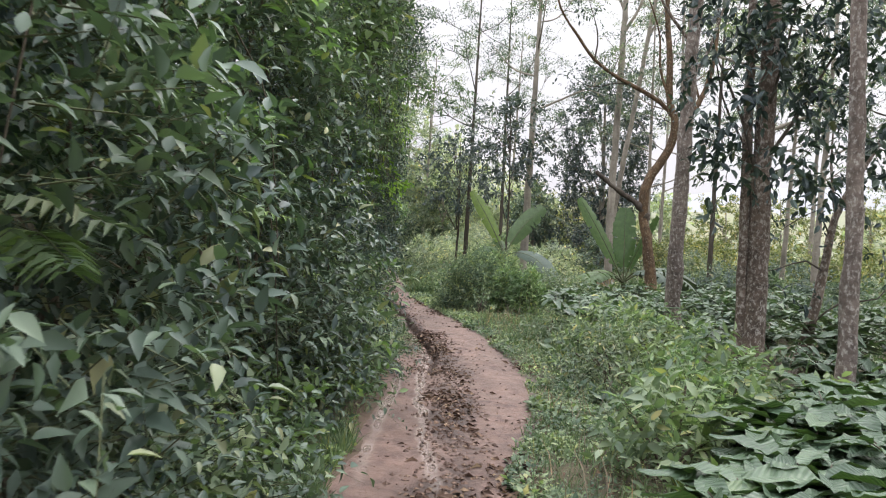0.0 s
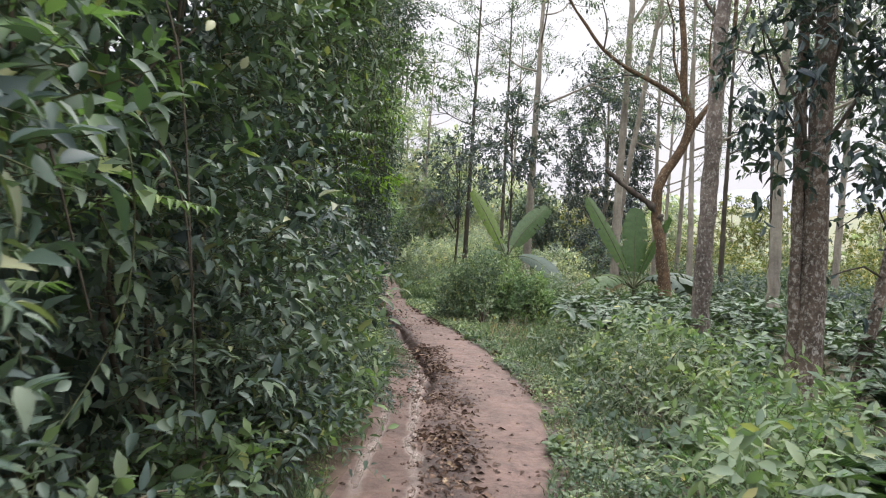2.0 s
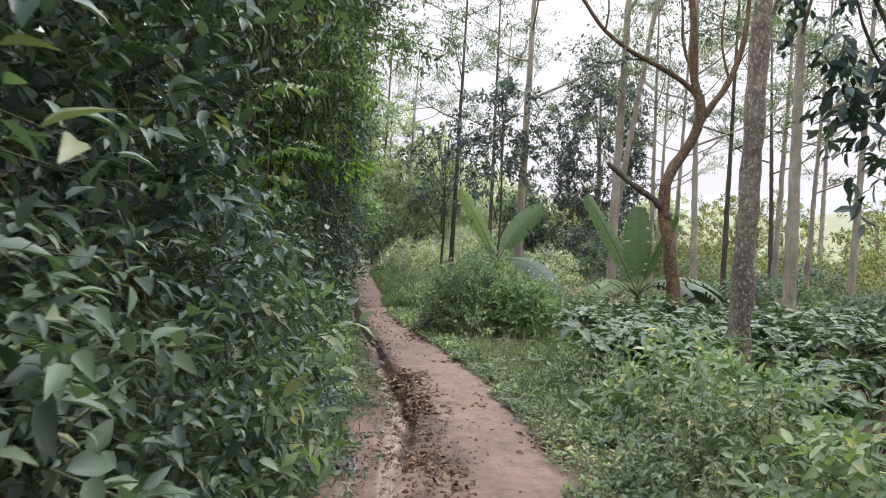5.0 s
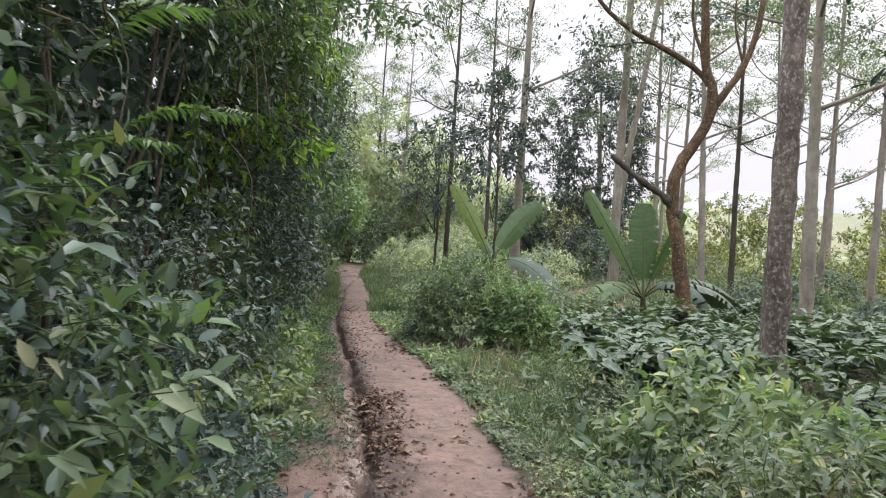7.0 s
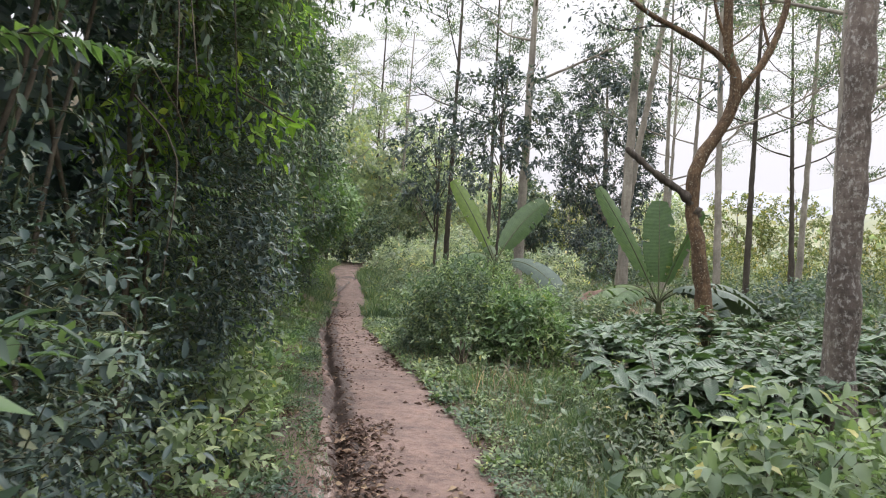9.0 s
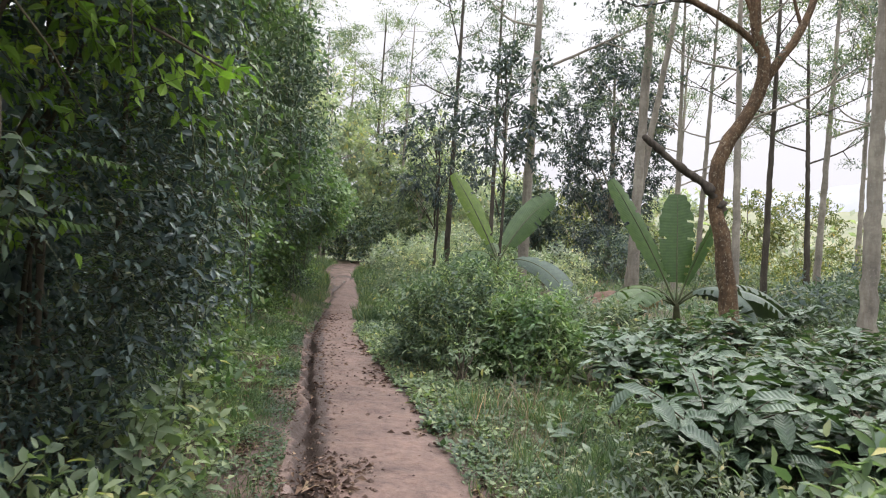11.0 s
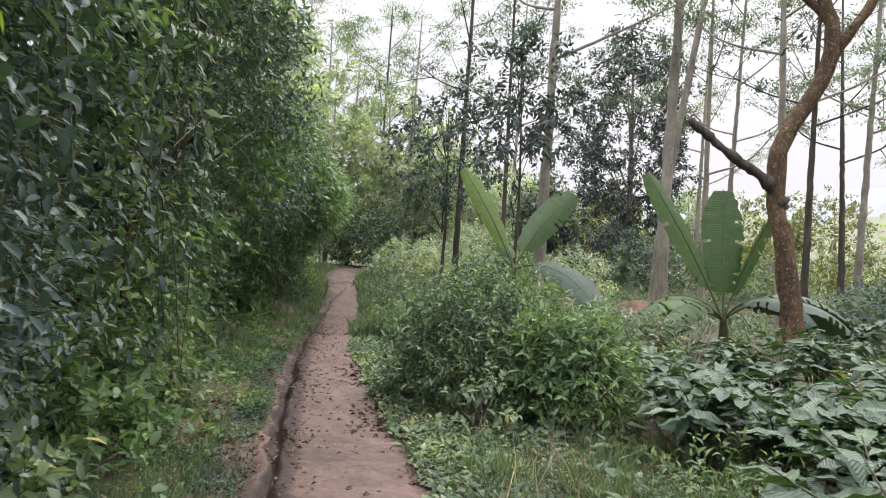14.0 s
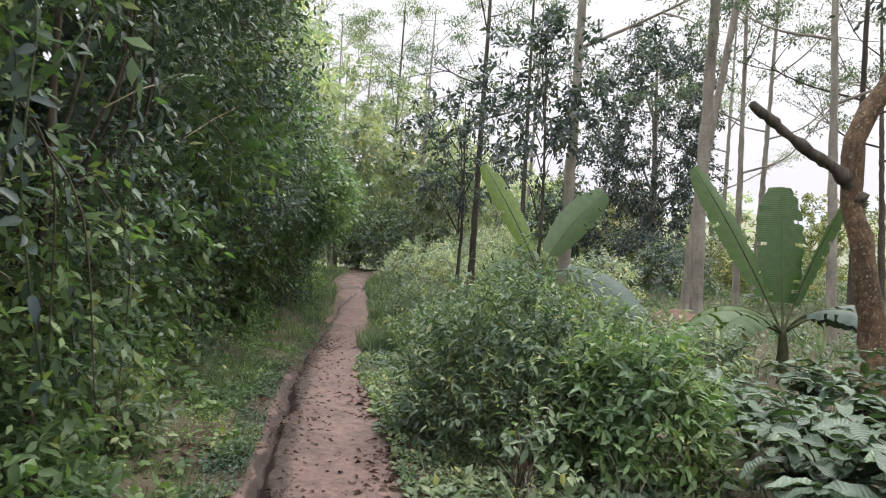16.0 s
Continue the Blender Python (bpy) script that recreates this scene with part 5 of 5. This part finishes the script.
def coffee_shrub(at, stems, h, leaf, seed, apart):
    rs = np.random.RandomState(seed)
    at = np.array([at[0], at[1], float(ground_z(*at)) - 0.02])
    ob = thing("coffee_shrub", at, "low coffee shrub with large glossy dark green ribbed leaves", "coffee shrub", "coffee shrubs under the trees")
    curves, P, A, F, S = coffee_sites(rs, stems, h, leaf)
    for c in curves:
        part("stem", mesh_of("stem", *tube(c[::3], np.linspace(0.011, 0.004, len(c[::3])), 6), M_TWIG, True), ob)
    if apart:
        for p, a, n, s in zip(P, A, F, S):
            a = unit(a)
            side = unit(np.cross(a, n))
            n = np.cross(side, a)
            lf = part("leaf", coffee_leaf_mesh, ob)
            lf.matrix_basis = Matrix(((*(side * s)[:1], a[0] * s, n[0] * s, p[0]), (side[1] * s, a[1] * s, n[1] * s, p[1]), (side[2] * s, a[2] * s, n[2] * s, p[2]), (0, 0, 0, 1)))
    else:
        v, f = leaves(P, A, F, S, 0.46, CL_FAR)
        uv = np.tile(CL_FAR[2], (len(P), 1))
        part("foliage", mesh_of("foliage", v, f, M_COFFEE, True, uv), ob, "", "stuff")
    return ob


near_spots = [(1.5, 3.15), (1.85, 3.4), (2.15, 3.75), (2.55, 4.6), (2.9, 4.1), (3.3, 4.4), (3.55, 5.0), (3.0, 5.1), (4.0, 5.4), (3.5, 5.8), (4.1, 6.3), (2.55, 12.2), (3.1, 12.3), (3.65, 12.1), (2.9, 13.0), (3.5, 13.0), (2.75, 15.1), (3.2, 14.7), (4.0, 14.6), (3.7, 15.8), (3.0, 15.8), (4.6, 15.5), (3.3, 13.8), (4.3, 13.7)]
for k, (x, y) in enumerate(near_spots):
    coffee_shrub((x, y), 11, 0.5 if y < 4 else 0.62 if y < 8 else 0.68 + 0.12 * (k % 3), 0.36 if y < 8 else 0.28, 300 + k, True)
shrub_kinds = [coffee_shrub((5.0 + 0.9 * k, 14.6 + 0.3 * k), 13, 0.85, 0.26, 340 + k, False) for k in range(4)]
rs_k = np.random.RandomState(70)
spots = [(4.8, 6.3), (5.2, 7.7), (4.9, 8.6), (5.6, 9.4), (3.7, 9.6), (4.6, 11.2), (5.5, 11.4), (3.7, 13.1), (4.9, 13.2), (5.8, 13.6), (6.6, 12.3), (6.2, 10.2), (4.9, 15.9), (5.6, 16.6), (3.1, 17.0), (4.4, 17.2), (6.6, 15.6),
         (6.8, 17.2), (3.4, 18.6), (4.6, 18.8), (5.6, 18.4), (7.6, 18.8), (7.2, 13.9), (8.0, 16.0), (6.5, 8.0), (7.4, 10.9), (8.4, 13.0), (4.5, 21.0), (7.8, 21.2), (9.2, 18.2), (9.4, 15.0), (8.8, 11.0), (3.6, 23.0), (9.0, 23.0), (10.5, 20.0), (10.6, 16.8)]
for k, (x, y) in enumerate(spots):
    s = rs_k.uniform(0.68, 1.15)
    copy_thing(shrub_kinds[k % 4], pose(x, y, float(ground_z(x, y)) - 0.02, 0, 0, rs_k.uniform(0, 360)) @ Matrix.Scale(s, 4))


# ---- background: plantation beyond, undergrowth, far woods ----
rs_f = np.random.RandomState(80)
far_trees = [(9.5, 27, 14, 0.13), (12.3, 31, 15, 0.12), (10.6, 35, 15, 0.13), (14.6, 29, 13, 0.12), (16.5, 35, 15, 0.15), (19, 40, 15, 0.15), (13.5, 40, 16, 0.14), 
             (5.2, 55, 17, 0.15), (-1.5, 46, 14, 0.12), (-3.5, 52, 16, 0.14), (-5.5, 44, 13, 0.10), (-6.0, 56, 16, 0.15), (-8.0, 48, 15, 0.13), (21, 31, 14, 0.14), (24, 44, 16, 0.16), (16, 50, 16, 0.16), (10.4, 22.4, 14, 0.19), (12.8, 18.0, 12, 0.11), (9.6, 14.2, 11, 0.10), (13.5, 24.5, 13, 0.13), (8.3, 9.4, 10, 0.1)]
for k, (x, y, h, r) in enumerate(far_trees):
    pale = x < -1 or k % 3 == 0
    fork_tree((x, y), h * rs_f.uniform(0.9, 1.15), r, (rs_f.normal(0.02, 0.03), rs_f.normal(0, 0.03)), M_BARK_DARK if k % 4 == 1 else M_BARK_GREY, M_PALE if pale else M_FAR,
              "slender plantation tree with open feathery crown", 400 + k, 0.36, 0.29, 30, 9, 0.16, 0.38, 1.05, group="plantation trees behind")

# M_HAZE bushes carry the distance haze in their leaf colour
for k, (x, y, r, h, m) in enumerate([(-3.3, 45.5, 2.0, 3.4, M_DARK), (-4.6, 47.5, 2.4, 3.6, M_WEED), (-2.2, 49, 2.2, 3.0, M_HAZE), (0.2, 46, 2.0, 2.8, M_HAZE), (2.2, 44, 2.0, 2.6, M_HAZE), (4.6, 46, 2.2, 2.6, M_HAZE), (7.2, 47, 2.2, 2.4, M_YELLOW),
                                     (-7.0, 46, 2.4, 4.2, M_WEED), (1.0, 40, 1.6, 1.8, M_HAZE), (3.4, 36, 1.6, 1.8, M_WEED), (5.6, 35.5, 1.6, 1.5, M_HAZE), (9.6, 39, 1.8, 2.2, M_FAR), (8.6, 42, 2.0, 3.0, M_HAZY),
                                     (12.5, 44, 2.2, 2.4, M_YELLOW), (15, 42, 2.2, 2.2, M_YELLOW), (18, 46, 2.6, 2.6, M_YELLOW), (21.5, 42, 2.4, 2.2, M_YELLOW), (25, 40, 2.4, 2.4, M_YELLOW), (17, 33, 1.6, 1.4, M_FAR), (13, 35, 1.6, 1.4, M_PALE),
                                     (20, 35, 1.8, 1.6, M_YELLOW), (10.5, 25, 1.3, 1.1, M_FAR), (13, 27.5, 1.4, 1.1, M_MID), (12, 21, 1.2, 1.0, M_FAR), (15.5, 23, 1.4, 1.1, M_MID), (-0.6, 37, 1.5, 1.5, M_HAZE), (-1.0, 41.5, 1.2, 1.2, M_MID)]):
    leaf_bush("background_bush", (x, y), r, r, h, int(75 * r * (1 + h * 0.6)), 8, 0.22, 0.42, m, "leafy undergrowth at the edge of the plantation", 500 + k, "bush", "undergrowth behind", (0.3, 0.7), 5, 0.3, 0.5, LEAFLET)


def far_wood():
    """Closed woods beyond, as leaf tufts over a swelling line of crowns, haze in their leaf colour."""
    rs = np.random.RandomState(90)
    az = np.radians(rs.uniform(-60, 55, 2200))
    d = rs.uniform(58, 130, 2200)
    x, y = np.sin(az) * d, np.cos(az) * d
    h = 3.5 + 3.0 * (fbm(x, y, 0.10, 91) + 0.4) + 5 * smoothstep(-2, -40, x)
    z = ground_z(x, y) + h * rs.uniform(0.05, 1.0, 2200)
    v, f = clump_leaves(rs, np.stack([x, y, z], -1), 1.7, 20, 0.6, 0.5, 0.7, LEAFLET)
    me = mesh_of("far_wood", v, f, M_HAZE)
    tagged(new("far_wood", me), "green woods beyond the plantation, haze in the leaf colour", "woods", kind="stuff")


far_wood()


# ---- grass, creeping weeds, litter ----
def scatter_grass(name, n, xs, ys, hmin, hmax, mat, label, seed, thick=0.06, shape=BLADE, ok=None):
    rs = np.random.RandomState(seed)
    y = rs.uniform(*ys, n)
    x = xs(y, rs)
    keep = (0.6 * value_noise(x, y, 1.4, seed) + 0.7 * value_noise(x, y, 4.3, seed + 1) + rs.normal(0, 0.3, n)) > -0.3
    if ok is not None:
        keep &= ok(x, y)
    x, y = x[keep], y[keep]
    m = len(x)
    p = np.stack([x, y, ground_z(x, y) - 0.01], -1)
    a = rs.normal(0, 0.38, (m, 3))
    a[:, 2] = 1
    if shape is not BLADE:
        a[:, 2] = 0.35
        a[:, :2] *= 2.2
        p[:, 2] += rs.uniform(0.0, hmax, m)
        nn = rs.normal(0, 0.3, (m, 3)) + [0, 0, 1]
    else:
        nn = rs.normal(0, 1, (m, 3)) * [1, 1, 0.1]
    h = rs.uniform(hmin, hmax, m) * (0.35 + 1.25 * (0.5 * value_noise(x, y, 0.9, seed + 3) + 0.5 * value_noise(x, y, 3.1, seed + 4) + 0.5))
    v, f = leaves(p, a, nn, h, thick, shape)
    tagged(new(name, mesh_of(name, v, f, mat)), label, "grass", kind="stuff")


def right_verge(y, rs):
    return right_edge(y) - 0.13 + np.abs(rs.normal(0, 1, len(y))) * 0.95


def left_verge(y, rs):
    return left_edge(y) - 0.02 - 0.12 * smoothstep(9, 12, y) - np.abs(rs.normal(0.35, 0.45, len(y))) * smoothstep(3, 12, y) - np.abs(rs.normal(0, 0.5, len(y))) * smoothstep(12, 3, y)


def rut_bank(y, rs):
    a, b = left_edge(y) - 0.15, np.maximum(np.interp(y, C_Y, C_X) - 0.12, left_edge(y) + 0.05)
    return a + (b - a) * rs.uniform(0, 1, len(y)) ** 1.3


scatter_grass("creeping_weeds", 15000, rut_bank, (10.0, 26), 0.02, 0.06, M_MID, "small weeds creeping over the clay beside the rut", 621, 0.5, LEAF)
scatter_grass("bank_grass", 8000, rut_bank, (10.0, 26), 0.03, 0.09, M_GRASS, "sparse short grass on the clay beside the rut", 622)
scatter_grass("verge_grass", 30000, right_verge, (2.0, 22), 0.03, 0.12, M_GRASS, "short green grass along the path edge", 601)
scatter_grass("verge_grass", 22000, right_verge, (22, 45), 0.10, 0.30, M_GRASS, "taller green grass along the far path edge", 602)
scatter_grass("bank_grass", 26000, left_verge, (2.0, 22), 0.04, 0.14, M_GRASS, "grass and weeds on the foot of the bank", 603)
scatter_grass("bank_grass", 10000, left_verge, (22, 42), 0.10, 0.28, M_GRASS, "grass and weeds on the foot of the bank", 604)
def clearing(y, rs):
    return right_edge(y) + rs.uniform(0.25, 2.3, len(y))


scatter_grass("verge_grass", 15000, clearing, (10.5, 16), 0.07, 0.22, M_GRASS, "tangled trampled grass in front of the bush", 623, 0.05)
scatter_grass("creeping_weeds", 12000, clearing, (10.5, 16), 0.03, 0.09, M_WEED, "light weed leaves among trampled grass", 624, 0.5, LEAFLET)
scatter_grass("dry_grass", 900, clearing, (11, 16), 0.12, 0.35, M_DRYGRASS, "straw-coloured stalks among trampled grass", 625, 0.02)
scatter_grass("dry_grass", 1400, lambda y, rs: right_edge(y) + rs.uniform(0.05, 1.4, len(y)), (2.5, 17), 0.10, 0.32, M_DRYGRASS, "dry straw-coloured stalks among the grass", 605, 0.025)
scatter_grass("creeping_weeds", 36000, right_verge, (2.5, 22), 0.025, 0.070, M_MID, "small creeping weed leaves in the grass", 606, 0.6, LEAFLET)
scatter_grass("creeping_weeds", 26000, right_verge, (2.5, 22), 0.03, 0.080, M_WEED, "small light creeping weed leaves in the grass", 616, 0.5, LEAFLET)
scatter_grass("creeping_weeds", 20000, left_verge, (2.0, 22), 0.03, 0.075, M_LIME, "small creeping weed leaves on the bank", 607, 0.6, LEAFLET)
scatter_grass("field_grass", 36000, lambda y, rs: rs.uniform(1.8, 26, len(y)), (4, 48), 0.15, 0.5, M_GRASS, "rank grass under the plantation trees", 608, 0.05)
scatter_grass("undergrowth_leaves", 45000, lambda y, rs: rs.uniform(1.6, 24, len(y)), (4, 46), 0.08, 0.20, M_MID, "low leafy undergrowth under the trees", 609, 0.5, LEAFLET)


def litter(name, n, place, size, mat, label, seed):
    rs = np.random.RandomState(seed)
    x, y = place(rs, n * 3)
    heap = value_noise(x, y, 1.9, seed + 5) + rs.normal(0, 0.25, n * 3)
    order = np.argsort(-heap)[:n]
    x, y = x[order], y[order]
    p = np.stack([x, y, ground_z(x, y) + 0.006], -1)
    a = rs.normal(0, 1, (n, 3)) * [1, 1, 0.16]
    nn = rs.normal(0, 0.4, (n, 3)) + [0, 0, 1]
    curl = (LEAF[0] * [1, 1, 1.3], LEAF[1])
    v, f = leaves(p, a, nn, size * rs.uniform(0.5, 1.4, n), 0.45, curl)
    tagged(new(name, mesh_of(name, v, f, mat)), label, "leaf litter", kind="stuff")


def on_mid(rs, n):
    y = rs.uniform(3.5, 13, n)
    return left_edge(y) + 0.72 + rs.normal(0, 0.17, n), y


def on_right(rs, n):
    y = rs.uniform(3, 20, n)
    return right_edge(y) - np.abs(rs.normal(0.0, 0.22, n)) + 0.08, y


def on_left(rs, n):
    y = rs.uniform(8, 24, n)
    return np.interp(y, C_Y, C_X) + rs.normal(0.03, 0.22, n), y


def anywhere(rs, n):
    y = rs.uniform(3, 26, n)
    return left_edge(y) + (right_edge(y) - left_edge(y)) * rs.uniform(0, 1, n), y


litter("fallen_leaves", 1150, on_mid, 0.085, M_LITTER, "dark wet fallen leaves trodden into the mud", 701)
litter("fallen_leaves", 1300, on_right, 0.08, M_LITTER, "brown fallen leaves along the path edge", 702)
litter("fallen_leaves", 900, on_left, 0.058, M_LITTER, "brown fallen leaves beside the muddy rut", 703)
litter("fallen_leaves", 700, lambda rs, n: (lambda y: (right_edge(y) + rs.uniform(0.0, 1.1, n), y))(rs.uniform(3, 18, n)), 0.06, M_LITTER, "dead brown leaves among the grass", 705)
litter("fallen_leaves", 700, lambda rs, n: (lambda y: (rut_bank(y, rs), y))(rs.uniform(9, 24, n)), 0.065, M_LITTER, "brown dead leaves on the clay beside the rut", 706)
litter("fallen_leaves", 600, lambda rs, n: (lambda y: (left_edge(y) - rs.uniform(-0.05, 0.5, n), y))(rs.uniform(8, 20, n)), 0.07, M_LITTER, "dead leaves at the foot of the thicket", 707)
litter("fallen_leaves", 200, anywhere, 0.04, M_LITTER, "scattered brown leaves on the clay path", 704)


def clods(n, place, seed, label):
    """Crumbs and lumps of mud, each an uneven little stone."""
    rs = np.random.RandomState(seed)
    x, y = place(rs, n)
    o = np.array([(1, 0, 0), (-1, 0, 0), (0, 1, 0), (0, -1, 0), (0, 0, 1), (0, 0, -1)], float)
    t = np.array([(0, 2, 4), (2, 1, 4), (1, 3, 4), (3, 0, 4), (2, 0, 5), (1, 2, 5), (3, 1, 5), (0, 3, 5)])
    s = rs.uniform(0.006, 0.028, (n, 1, 1)) * rs.uniform(0.6, 1.4, (n, 6, 1))
    v = o[None] * s * [1, 1, 0.6] + np.stack([x, y, ground_z(x, y) + 0.004], -1)[:, None]
    f = t[None] + (np.arange(n) * 6)[:, None, None]
    tagged(new("mud_clods", mesh_of("mud_clods", v.reshape(-1, 3), f.reshape(-1, 3), M_CLOD)), label, "mud", kind="stuff")


clods(1500, on_mid, 711, "crumbled lumps of dark mud on the path")
clods(350, anywhere, 713, "small crumbs of clay scattered on the path")
clods(900, on_left, 712, "mud crumbs along the washed-out rut")
